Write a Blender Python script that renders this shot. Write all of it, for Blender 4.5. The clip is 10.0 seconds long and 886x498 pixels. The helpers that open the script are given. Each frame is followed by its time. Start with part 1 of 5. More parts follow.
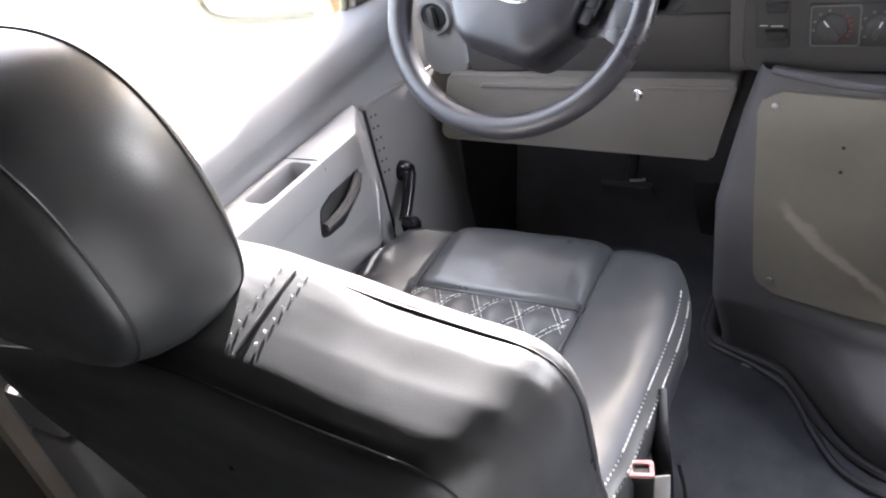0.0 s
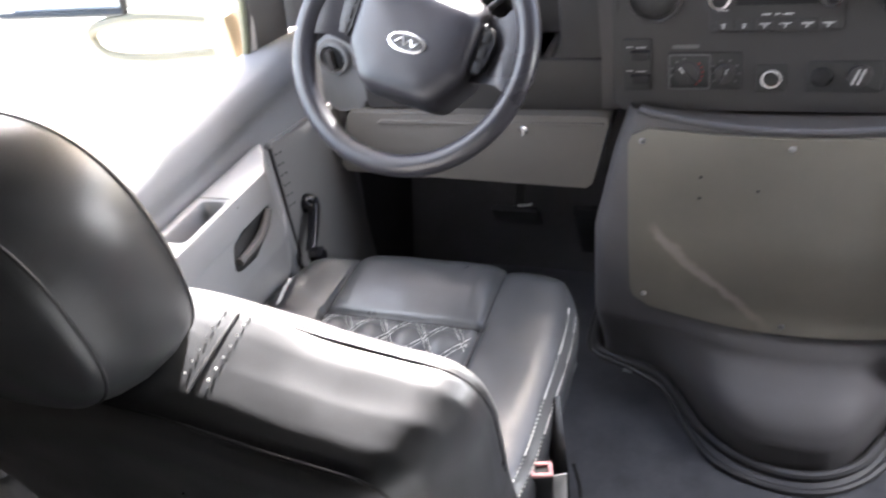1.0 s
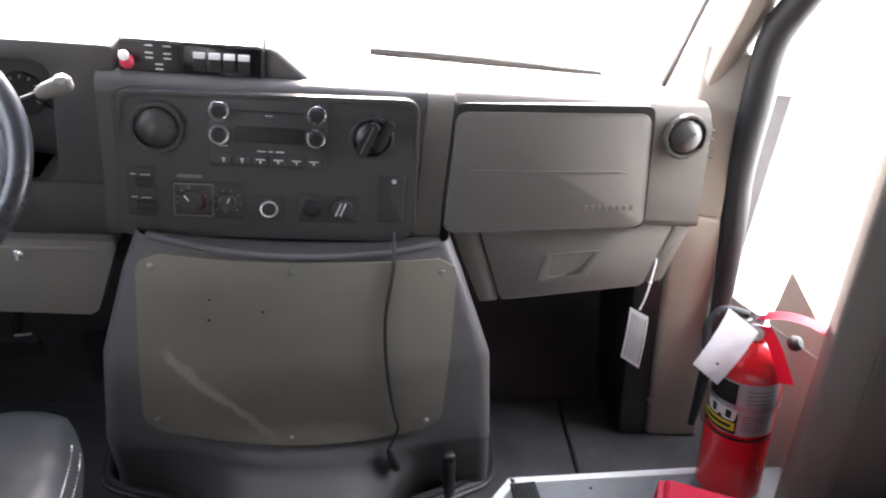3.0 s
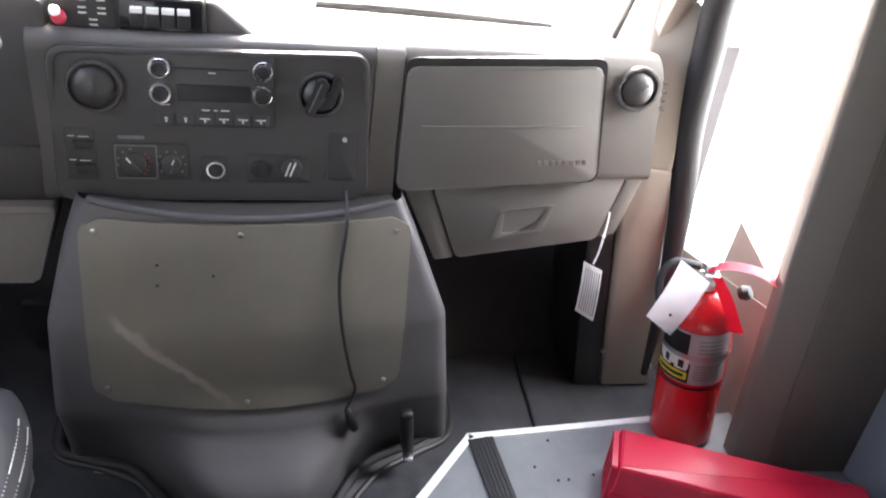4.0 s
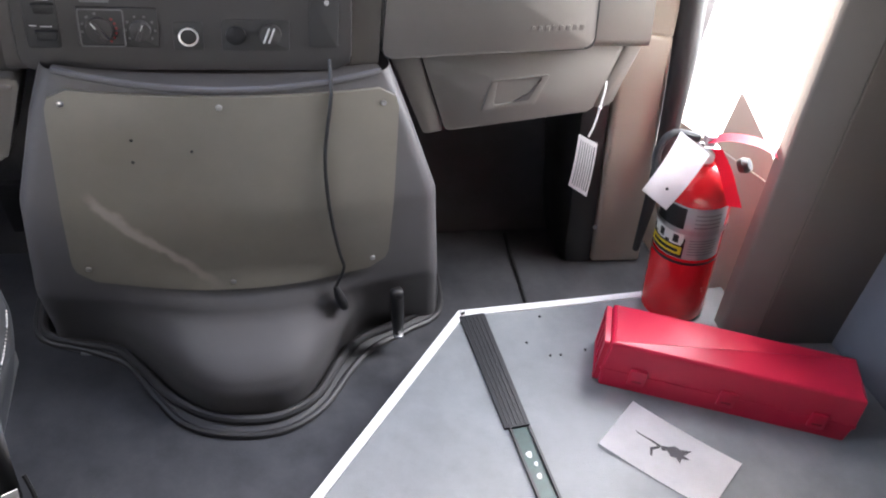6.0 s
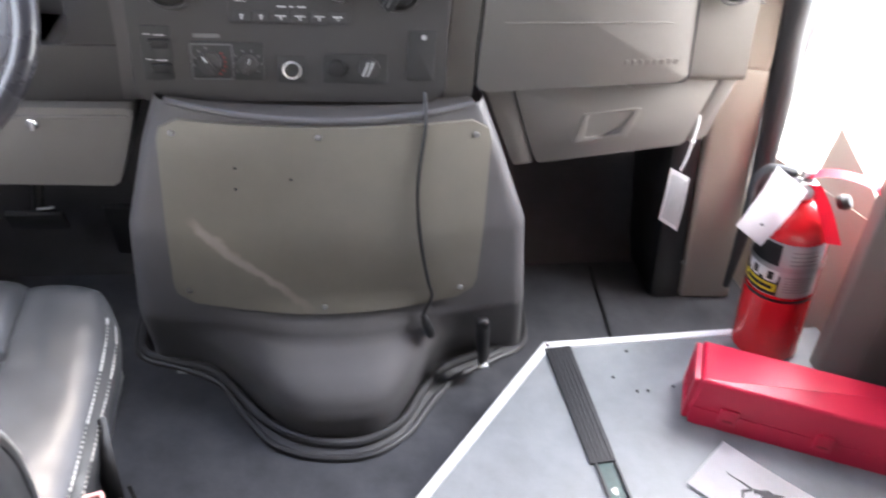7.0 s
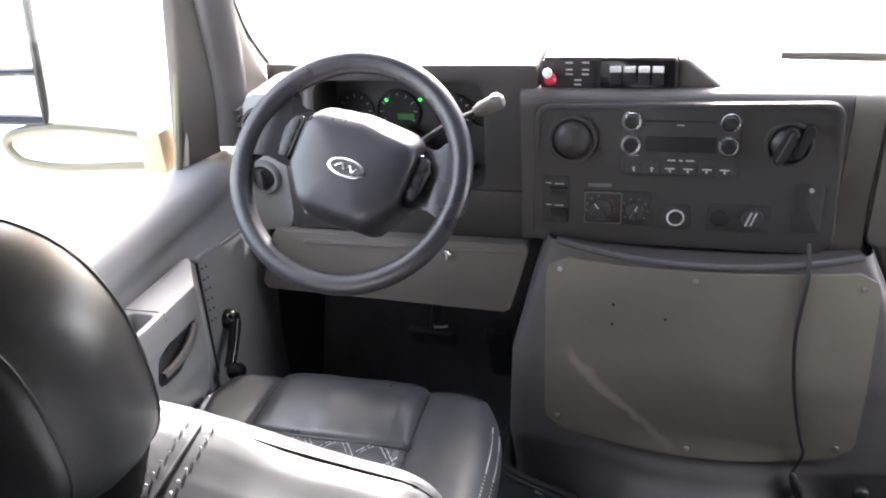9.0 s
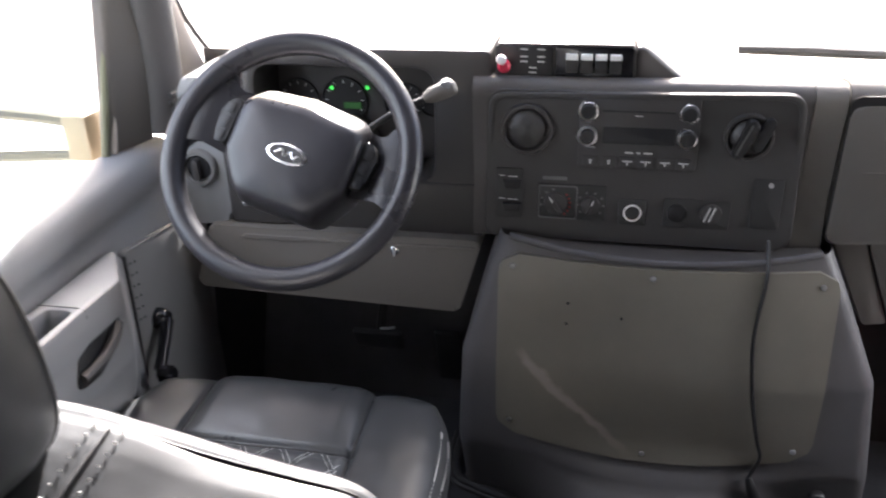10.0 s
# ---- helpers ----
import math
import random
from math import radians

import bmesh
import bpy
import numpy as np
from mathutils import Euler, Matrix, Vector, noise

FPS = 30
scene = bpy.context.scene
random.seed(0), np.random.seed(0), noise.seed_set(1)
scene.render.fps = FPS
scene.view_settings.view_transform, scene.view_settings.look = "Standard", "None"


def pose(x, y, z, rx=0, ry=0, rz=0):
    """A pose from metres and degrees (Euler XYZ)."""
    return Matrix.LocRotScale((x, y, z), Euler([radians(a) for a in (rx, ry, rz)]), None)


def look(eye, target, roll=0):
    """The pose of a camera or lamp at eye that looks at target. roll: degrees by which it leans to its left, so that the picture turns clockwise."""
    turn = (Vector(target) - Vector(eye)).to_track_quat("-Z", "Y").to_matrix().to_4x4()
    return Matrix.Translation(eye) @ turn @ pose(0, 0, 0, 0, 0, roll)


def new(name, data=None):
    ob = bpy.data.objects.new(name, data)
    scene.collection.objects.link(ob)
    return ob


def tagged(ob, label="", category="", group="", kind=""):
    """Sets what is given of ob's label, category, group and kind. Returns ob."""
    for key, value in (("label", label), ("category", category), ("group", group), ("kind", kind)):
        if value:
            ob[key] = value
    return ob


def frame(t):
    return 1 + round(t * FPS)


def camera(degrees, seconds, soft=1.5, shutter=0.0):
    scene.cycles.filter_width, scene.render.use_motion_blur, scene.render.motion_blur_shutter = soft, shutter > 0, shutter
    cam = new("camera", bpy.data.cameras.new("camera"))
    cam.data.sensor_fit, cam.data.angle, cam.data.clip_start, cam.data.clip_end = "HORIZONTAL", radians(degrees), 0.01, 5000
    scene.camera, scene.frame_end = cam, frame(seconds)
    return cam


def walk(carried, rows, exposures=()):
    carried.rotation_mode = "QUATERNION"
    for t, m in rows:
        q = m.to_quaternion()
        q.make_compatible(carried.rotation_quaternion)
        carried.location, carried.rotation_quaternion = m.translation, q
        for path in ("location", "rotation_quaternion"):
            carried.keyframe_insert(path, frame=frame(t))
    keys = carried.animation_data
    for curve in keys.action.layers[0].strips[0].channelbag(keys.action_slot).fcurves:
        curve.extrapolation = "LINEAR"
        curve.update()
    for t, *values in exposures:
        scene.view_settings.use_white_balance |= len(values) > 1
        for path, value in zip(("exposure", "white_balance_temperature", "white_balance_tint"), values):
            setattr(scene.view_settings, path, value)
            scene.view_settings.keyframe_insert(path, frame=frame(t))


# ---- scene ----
cam = camera(57.0, 10.0, soft=2.0, shutter=0.4)
PATH = [
    (0, (-0.024, -1.239, 1.193), (-0.993, 0.101, 0.069), -14.5),
    (0.5, (-0.014, -1.26, 1.216), (-0.915, 0.105, 0.064), -13.9),
    (1, (-0.008, -1.31, 1.274), (-0.733, 0.161, 0.129), -11.1),
    (1.5, (0.005, -1.346, 1.303), (-0.456, 0.292, 0.252), -5.7),
    (2, (0.013, -1.351, 1.313), (-0.188, 0.393, 0.355), -1.7),
    (2.5, (0.01, -1.343, 1.308), (0.102, 0.42, 0.367), 2.3),
    (3, (0.027, -1.33, 1.302), (0.391, 0.401, 0.368), 7.1),
    (4.5, (0.023, -1.293, 1.291), (0.529, 0.289, 0.177), 8.3),
    (5, (0.023, -1.272, 1.28), (0.548, 0.226, 0.064), 8.9),
    (6.5, (0.027, -1.273, 1.254), (0.512, 0.21, 0.002), 8.7),
    (7, (0.001, -1.279, 1.262), (0.334, 0.28, 0.055), 6.1),
    (7.5, (-0.019, -1.298, 1.269), (0.098, 0.346, 0.136), 3.4),
    (8, (-0.023, -1.322, 1.284), (-0.131, 0.363, 0.213), 0.8),
    (8.5, (-0.036, -1.347, 1.3), (-0.331, 0.36, 0.301), -2.1),
    (9, (-0.062, -1.368, 1.302), (-0.542, 0.341, 0.38), -3.9),
    (9.5, (-0.083, -1.365, 1.302), (-0.552, 0.351, 0.387), -3.1),
    (10, (-0.077, -1.312, 1.247), (-0.435, 0.433, 0.337), -1.6),
]
EXPOSURES = [(0, 3.9, 6500, 15), (1, 3.8, 6500, 15), (2, 3.3, 6500, 15), (2.5, 3.5, 6500, 15), (3, 3.4, 6500, 15), (4.5, 3.8, 6500, 15), (6.5, 3.95, 6500, 15), (7, 4.25, 6500, 15), (7.5, 4.4, 6500, 15), (8, 4.3, 6500, 15), (8.5, 3.9, 6500, 15), (9, 3.4, 6500, 15), (9.5, 3.0, 6500, 15), (10, 2.95, 6500, 15)]
walk(cam, [(t, look(eye, target, roll)) for t, eye, target, roll in PATH], EXPOSURES)

# ---- world and light ----
world = bpy.data.worlds.new("daylight")
scene.world = world
world.use_nodes = True
wn = world.node_tree
wn.nodes.clear()
sky = wn.nodes.new("ShaderNodeTexSky")
sky.sky_type = 'NISHITA'
sky.sun_disc = False
sky.sun_elevation = radians(31)
sky.sun_rotation = radians(-8)
sky.dust_density = 5.0
sky.air_density = 0.8
sky.ozone_density = 0.6
back = wn.nodes.new("ShaderNodeBackground")
back.inputs["Strength"].default_value = 0.15
wout = wn.nodes.new("ShaderNodeOutputWorld")
wn.links.new(sky.outputs[0], back.inputs[0])
wn.links.new(back.outputs[0], wout.inputs[0])

sun_data = bpy.data.lights.new("sun", 'SUN')
sun_data.energy = 5.0
sun_data.angle = radians(0.6)
sun_data.color = (1.0, 0.98, 0.95)
sun = new("sun", sun_data)
# sun ahead
SUN_FROM = Vector((-0.12, 0.85, 0.54))
sun.matrix_world = look(SUN_FROM * 10, (0, 0, 0))


# ---- materials ----
def material(name, colour, rough=0.6, metal=0.0, grain=0.0, grain_size=900.0, blotch=0.12, blotch_size=6.0,
             coat=0.0, rough_var=0.08, spec=0.5, crease=0.0):
    """A surface with grain (fine bump), blotches in colour and roughness, and no more."""
    m = bpy.data.materials.new(name)
    m.use_nodes = True
    nt = m.node_tree
    b = nt.nodes["Principled BSDF"]
    b.inputs["Metallic"].default_value = metal
    b.inputs["Coat Weight"].default_value = coat
    b.inputs["Specular IOR Level"].default_value = spec
    co = nt.nodes.new("ShaderNodeTexCoord")
    n1 = nt.nodes.new("ShaderNodeTexNoise")
    n1.inputs["Scale"].default_value = blotch_size
    n1.inputs["Detail"].default_value = 6
    n1.inputs["Roughness"].default_value = 0.65
    nt.links.new(co.outputs["Object"], n1.inputs["Vector"])
    ramp = nt.nodes.new("ShaderNodeMapRange")
    ramp.inputs["From Min"].default_value = 0.3
    ramp.inputs["From Max"].default_value = 0.7
    ramp.inputs["To Min"].default_value = 1 - blotch
    ramp.inputs["To Max"].default_value = 1 + blotch
    nt.links.new(n1.outputs["Fac"], ramp.inputs["Value"])
    mix = nt.nodes.new("ShaderNodeVectorMath")
    mix.operation = 'SCALE'
    mix.inputs[0].default_value = colour
    nt.links.new(ramp.outputs[0], mix.inputs["Scale"])
    nt.links.new(mix.outputs[0], b.inputs["Base Color"])
    rr = nt.nodes.new("ShaderNodeMapRange")
    rr.inputs["From Min"].default_value = 0.3
    rr.inputs["From Max"].default_value = 0.7
    rr.inputs["To Min"].default_value = max(0.02, rough - rough_var)
    rr.inputs["To Max"].default_value = min(1.0, rough + rough_var)
    nt.links.new(n1.outputs["Fac"], rr.inputs["Value"])
    nt.links.new(rr.outputs[0], b.inputs["Roughness"])
    if grain > 0:
        n2 = nt.nodes.new("ShaderNodeTexVoronoi")
        n2.inputs["Scale"].default_value = grain_size
        nt.links.new(co.outputs["Object"], n2.inputs["Vector"])
        bp = nt.nodes.new("ShaderNodeBump")
        bp.inputs["Strength"].default_value = grain
        bp.inputs["Distance"].default_value = 0.0006
        nt.links.new(n2.outputs["Distance"], bp.inputs["Height"])
        nt.links.new(bp.outputs[0], b.inputs["Normal"])
        if crease > 0:
            n3 = nt.nodes.new("ShaderNodeTexNoise")
            n3.inputs["Scale"].default_value = 13
            n3.inputs["Detail"].default_value = 1.5
            n3.inputs["Distortion"].default_value = 0.4
            nt.links.new(co.outputs["Object"], n3.inputs["Vector"])
            bq = nt.nodes.new("ShaderNodeBump")
            bq.inputs["Strength"].default_value = crease
            bq.inputs["Distance"].default_value = 0.008
            nt.links.new(n3.outputs["Fac"], bq.inputs["Height"])
            nt.links.new(bq.outputs[0], bp.inputs["Normal"])
    return m


def glowing(name, colour, strength):
    m = bpy.data.materials.new(name)
    m.use_nodes = True
    b = m.node_tree.nodes["Principled BSDF"]
    b.inputs["Base Color"].default_value = (*colour, 1)
    b.inputs["Emission Color"].default_value = (*colour, 1)
    b.inputs["Emission Strength"].default_value = strength
    return m


def glass_material(name, tint):
    m = bpy.data.materials.new(name)
    m.use_nodes = True
    nt = m.node_tree
    nt.nodes.clear()
    out = nt.nodes.new("ShaderNodeOutputMaterial")
    tr = nt.nodes.new("ShaderNodeBsdfTransparent")
    tr.inputs[0].default_value = (*tint, 1)
    gl = nt.nodes.new("ShaderNodeBsdfGlossy")
    gl.inputs["Roughness"].default_value = 0.02
    mx = nt.nodes.new("ShaderNodeMixShader")
    mx.inputs[0].default_value = 0.04
    nt.links.new(tr.outputs[0], mx.inputs[1])
    nt.links.new(gl.outputs[0], mx.inputs[2])
    nt.links.new(mx.outputs[0], out.inputs[0])
    return m


LEATHER = material("black leatherette", (0.040, 0.042, 0.045), 0.35, grain=0.10, grain_size=900, blotch=0.15, blotch_size=9, spec=0.65, crease=0.10)
# same leather as the seat, its colour lightened for the light falling on it
QUILT = material("black leatherette lightened as lit", (0.062, 0.064, 0.067), 0.40, grain=0.10, grain_size=900)
THREAD = material("white thread", (0.62, 0.62, 0.6), 0.8)
PIPING = material("dark piping", (0.02, 0.02, 0.022), 0.5)
DASH = material("taupe grey dash plastic", (0.158, 0.146, 0.131), 0.50, grain=0.4, grain_size=700, blotch=0.06)
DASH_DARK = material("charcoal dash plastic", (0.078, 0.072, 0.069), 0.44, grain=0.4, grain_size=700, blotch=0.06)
BEZEL = material("dark bezel plastic", (0.050, 0.047, 0.046), 0.5, grain=0.3, grain_size=800, blotch=0.06)
BLACK = material("black plastic", (0.012, 0.012, 0.013), 0.45, grain=0.2)
GLOSS = material("glossy black", (0.008, 0.008, 0.010), 0.15)
WHEEL = material("grey moulded wheel", (0.033, 0.032, 0.036), 0.33, grain=0.3, grain_size=650, blotch=0.08)
DOGHOUSE = material("grey engine cover plastic", (0.105, 0.100, 0.102), 0.45, grain=0.4, grain_size=600, blotch=0.08)
GASKET = material("worn dark rubber", (0.045, 0.044, 0.046), 0.5, grain=0.2)
RUBBER = material("black rubber", (0.018, 0.018, 0.020), 0.6, grain=0.2)
CARPET = material("dark grey footwell mat", (0.055, 0.052, 0.054), 0.7, grain=0.5, grain_size=300, blotch=0.25, blotch_size=12)
DOORGREY = material("light grey door plastic", (0.23, 0.232, 0.238), 0.5, grain=0.4, grain_size=600, blotch=0.05)
DOORMID = material("mid grey door plastic", (0.16, 0.158, 0.155), 0.6, grain=0.4, grain_size=600, blotch=0.05)
TRIM = material("beige pillar trim", (0.34, 0.30, 0.26), 0.6, grain=0.4, grain_size=600, blotch=0.05)
SLAB = material("taupe wall panel", (0.13, 0.113, 0.098), 0.55, grain=0.3, grain_size=500, blotch=0.06)
FLOORM = material("dark rubber floor", (0.062, 0.063, 0.070), 0.42, grain=0.3, grain_size=260, blotch=0.3, blotch_size=14)
PLATF = material("speckled grey floor vinyl", (0.20, 0.21, 0.22), 0.45, grain=0.4, grain_size=380, blotch=0.15, blotch_size=11)
WHITE = material("white plastic", (0.78, 0.78, 0.77), 0.5)
PAPER = material("white paper", (0.80, 0.78, 0.79), 0.85)
INK = material("dark grey ink", (0.09, 0.085, 0.09), 0.8)
RED = material("red plastic", (0.48, 0.010, 0.042), 0.42, grain=0.15, blotch=0.06)
REDPAINT = material("red enamel", (0.50, 0.010, 0.015), 0.25, blotch=0.06, coat=0.4)
CHROME = material("chrome", (0.88, 0.88, 0.89), 0.28, metal=1.0, blotch=0.03)
STEEL = material("steel", (0.5, 0.5, 0.5), 0.35, metal=1.0, blotch=0.08)
YELLOW = material("yellow", (0.75, 0.62, 0.03), 0.5)
SILVERLABEL = material("silver label", (0.55, 0.55, 0.55), 0.35, metal=0.3)
CEIL = material("grey headliner", (0.45, 0.43, 0.40), 0.9, grain=0.3)
ASPHALT = material("pale concrete lot", (0.45, 0.44, 0.42), 0.9, grain=0.3, grain_size=40, blotch=0.12, blotch_size=0.6)
GREENLIT = glowing("green indicator", (0.04, 0.6, 0.08), 0.25)
PANE = glass_material("window glass", (0.93, 0.96, 0.95))

# engine cover plate: olive painted metal, a pale streak of light painted into its colour
PLATE = material("olive grey painted plate", (0.180, 0.165, 0.135), 0.40, blotch=0.10, blotch_size=5, rough_var=0.1)




def add_light_streak(m, start, end, width, colour):
    """A streak of light put into the colour of a surface in the xz plane, from start to end, frayed at its edges."""
    nt = m.node_tree
    b = nt.nodes["Principled BSDF"]
    src = b.inputs["Base Color"].links[0].from_socket
    sx, sz = start
    dx, dz = end[0] - sx, end[1] - sz
    ln = math.hypot(dx, dz)
    dx, dz = dx / ln, dz / ln
    co = nt.nodes.new("ShaderNodeTexCoord")

    def dot(vec, off):
        d = nt.nodes.new("ShaderNodeVectorMath")
        d.operation = 'DOT_PRODUCT'
        nt.links.new(co.outputs["Object"], d.inputs[0])
        d.inputs[1].default_value = vec
        a = nt.nodes.new("ShaderNodeMath")
        a.operation = 'SUBTRACT'
        nt.links.new(d.outputs["Value"], a.inputs[0])
        a.inputs[1].default_value = off
        return a.outputs[0]

    def calc(op, a, c):
        k = nt.nodes.new("ShaderNodeMath")
        k.operation = op
        for i, q in enumerate((a, c)):
            if q is None:
                continue
            if isinstance(q, (int, float)):
                k.inputs[i].default_value = q
            else:
                nt.links.new(q, k.inputs[i])
        return k.outputs[0]

    def ramp(v, f0, f1):
        r = nt.nodes.new("ShaderNodeMapRange")
        r.interpolation_type = 'SMOOTHSTEP'
        nt.links.new(v, r.inputs["Value"])
        r.inputs["From Min"].default_value, r.inputs["From Max"].default_value = f0, f1
        return r.outputs[0]

    across, along = dot((-dz, 0, dx), -dz * sx + dx * sz), dot((dx, 0, dz), dx * sx + dz * sz)
    nz = nt.nodes.new("ShaderNodeTexNoise")
    nz.inputs["Scale"].default_value = 22
    nz.inputs["Detail"].default_value = 5
    nt.links.new(co.outputs["Object"], nz.inputs["Vector"])
    wob = calc('MULTIPLY', calc('SUBTRACT', nz.outputs["Fac"], 0.5), 0.035)
    d = calc('ABSOLUTE', calc('ADD', across, wob), None)
    mask = calc('MULTIPLY', ramp(d, width, width * 0.2), calc('MULTIPLY', ramp(along, -0.01, 0.03), ramp(along, ln + 0.02, ln * 0.55)))
    mask = calc('MULTIPLY', mask, 0.75)
    mixer = nt.nodes.new("ShaderNodeMix")
    mixer.data_type = 'RGBA'
    nt.links.new(mask, mixer.inputs["Factor"])
    nt.links.new(src, mixer.inputs[6])
    mixer.inputs[7].default_value = (*colour, 1)
    nt.links.new(mixer.outputs[2], b.inputs["Base Color"])


add_light_streak(PLATE, (-0.196, 0.420), (0.02, 0.215), 0.013, (0.36, 0.31, 0.27))


# ---- mesh helpers ----
BASES = {}


def thing(name, label, category, base=(0, 0, 0), group="", kind=""):
    ob = new(name)
    ob.empty_display_size = 0.05
    ob.location = base
    BASES[ob.name] = Vector(base)
    return tagged(ob, label, category, group, kind)


def smooth_by_angle(me, angle=35):
    me.shade_smooth()
    me.set_sharp_from_angle(angle=radians(angle))


def part(name, bm, mat, parent=None, label="", smooth=True, angle=35):
    bmesh.ops.recalc_face_normals(bm, faces=bm.faces)
    me = bpy.data.meshes.new(name)
    bm.to_mesh(me)
    bm.free()
    me.materials.append(mat)
    if smooth:
        smooth_by_angle(me, angle)
    ob = new(name, me)
    if parent is not None:
        ob.parent = parent
        ob.matrix_parent_inverse = Matrix.Translation(-BASES.get(parent.name, Vector((0, 0, 0))))
    if label:
        ob["label"] = label
    return ob


def setting(name, bm, mat, label, category, smooth=True):
    return tagged(part(name, bm, mat, None, "", smooth), label, category, kind="structure")


def move(bm, m):
    bmesh.ops.transform(bm, matrix=m, verts=bm.verts)
    return bm


def join(*bms):
    out = bmesh.new()
    for b in bms:
        me = bpy.data.meshes.new("tmp")
        b.to_mesh(me)
        out.from_mesh(me)
        bpy.data.meshes.remove(me)
        b.free()
    return out


def box(x0, x1, y0, y1, z0, z1, bev=0.0, seg=2):
    bm = bmesh.new()
    bmesh.ops.create_cube(bm, size=1)
    move(bm, Matrix.Translation(((x0 + x1) / 2, (y0 + y1) / 2, (z0 + z1) / 2)) @ Matrix.Diagonal((x1 - x0, y1 - y0, z1 - z0, 1)))
    if bev:
        bmesh.ops.bevel(bm, geom=bm.edges[:], offset=bev, segments=seg, profile=0.5, affect='EDGES')
    return bm


def hull6(pts, bev=0.0, seg=2):
    """A box from eight corners: four below (counter-clockwise), four above."""
    bm = bmesh.new()
    v = [bm.verts.new(p) for p in pts]
    for f in ((0, 3, 2, 1), (4, 5, 6, 7), (0, 1, 5, 4), (1, 2, 6, 5), (2, 3, 7, 6), (3, 0, 4, 7)):
        bm.faces.new([v[i] for i in f])
    if bev:
        bmesh.ops.bevel(bm, geom=bm.edges[:], offset=bev, segments=seg, profile=0.5, affect='EDGES')
    return bm


def rrect(cx, cz, w, h, r, n=6):
    """Outline of a rounded rectangle, counter-clockwise."""
    out = []
    for sx, sz, a0 in ((1, 1, 0), (-1, 1, 90), (-1, -1, 180), (1, -1, 270)):
        for i in range(n + 1):
            a = radians(a0 + 90 * i / n)
            out.append((cx + sx * (w / 2 - r) + r * math.cos(a), cz + sz * (h / 2 - r) + r * math.sin(a)))
    return out


def rpoly(corners, r, n=5):
    """Outline of a polygon with rounded corners."""
    out = []
    k = len(corners)
    for i in range(k):
        p, a, b = (Vector(corners[j % k]) for j in (i, i - 1, i + 1))
        da, db = (a - p).normalized(), (b - p).normalized()
        half = da.angle(db) / 2
        d = min(r / math.tan(half), (a - p).length * 0.48, (b - p).length * 0.48)
        p0, p1 = p + da * d, p + db * d
        for j in range(n + 1):
            t = j / n
            q = p0 * (1 - t) ** 2 + p * 2 * t * (1 - t) + p1 * t ** 2
            out.append((q.x, q.y))
    return out


def prism(outline, d0, d1, bev=0.0, plane="xz", seg=2):
    """An outline raised from depth d0 to d1; plane xz is raised along y, xy along z, yz along x. The face at d1 is bevelled."""
    def at(p, d):
        return {"xz": (p[0], d, p[1]), "xy": (p[0], p[1], d), "yz": (d, p[0], p[1])}[plane]
    bm = bmesh.new()
    a = [bm.verts.new(at(p, d0)) for p in outline]
    b = [bm.verts.new(at(p, d1)) for p in outline]
    n = len(outline)
    bm.faces.new(a)
    top = bm.faces.new(b)
    for i in range(n):
        bm.faces.new((a[i], a[(i + 1) % n], b[(i + 1) % n], b[i]))
    if bev:
        bmesh.ops.bevel(bm, geom=list(top.edges), offset=bev, segments=seg, profile=0.5, affect='EDGES')
    return bm


def ring(outer, inner, d0, d1, plane="xz", bev=0.0):
    """A frame between two outlines of the same count."""
    def at(p, d):
        return {"xz": (p[0], d, p[1]), "xy": (p[0], p[1], d), "yz": (d, p[0], p[1])}[plane]
    bm = bmesh.new()
    rows = [[bm.verts.new(at(p, d)) for p in o] for o, d in ((outer, d0), (outer, d1), (inner, d1), (inner, d0))]
    n = len(outer)
    sharp = []
    for k in range(4):
        r0, r1 = rows[k], rows[(k + 1) % 4]
        for i in range(n):
            f = bm.faces.new((r0[i], r0[(i + 1) % n], r1[(i + 1) % n], r1[i]))
            if k == 1:
                sharp.append(f)
    if bev:
        es = {e for f in sharp for e in f.edges if len({g for g in e.link_faces if g in sharp}) == 1}
        bmesh.ops.bevel(bm, geom=list(es), offset=bev, segments=2, profile=0.5, affect='EDGES')
    return bm


def lathe(profile, m=None, seg=24):
    """A profile of (radius, height) turned about z, then moved by m."""
    bm = bmesh.new()
    rows = []
    for r, h in profile:
        if r < 1e-6:
            rows.append([bm.verts.new((0, 0, h))])
        else:
            rows.append([bm.verts.new((r * math.cos(2 * math.pi * i / seg), r * math.sin(2 * math.pi * i / seg), h)) for i in range(seg)])
    for a, b in zip(rows, rows[1:]):
        for i in range(seg):
            j = (i + 1) % seg
            if len(a) == 1 and len(b) == 1:
                continue
            if len(a) == 1:
                bm.faces.new((a[0], b[i], b[j]))
            elif len(b) == 1:
                bm.faces.new((a[i], a[j], b[0]))
            else:
                bm.faces.new((a[i], a[j], b[j], b[i]))
    if m is not None:
        move(bm, m)
    return bm


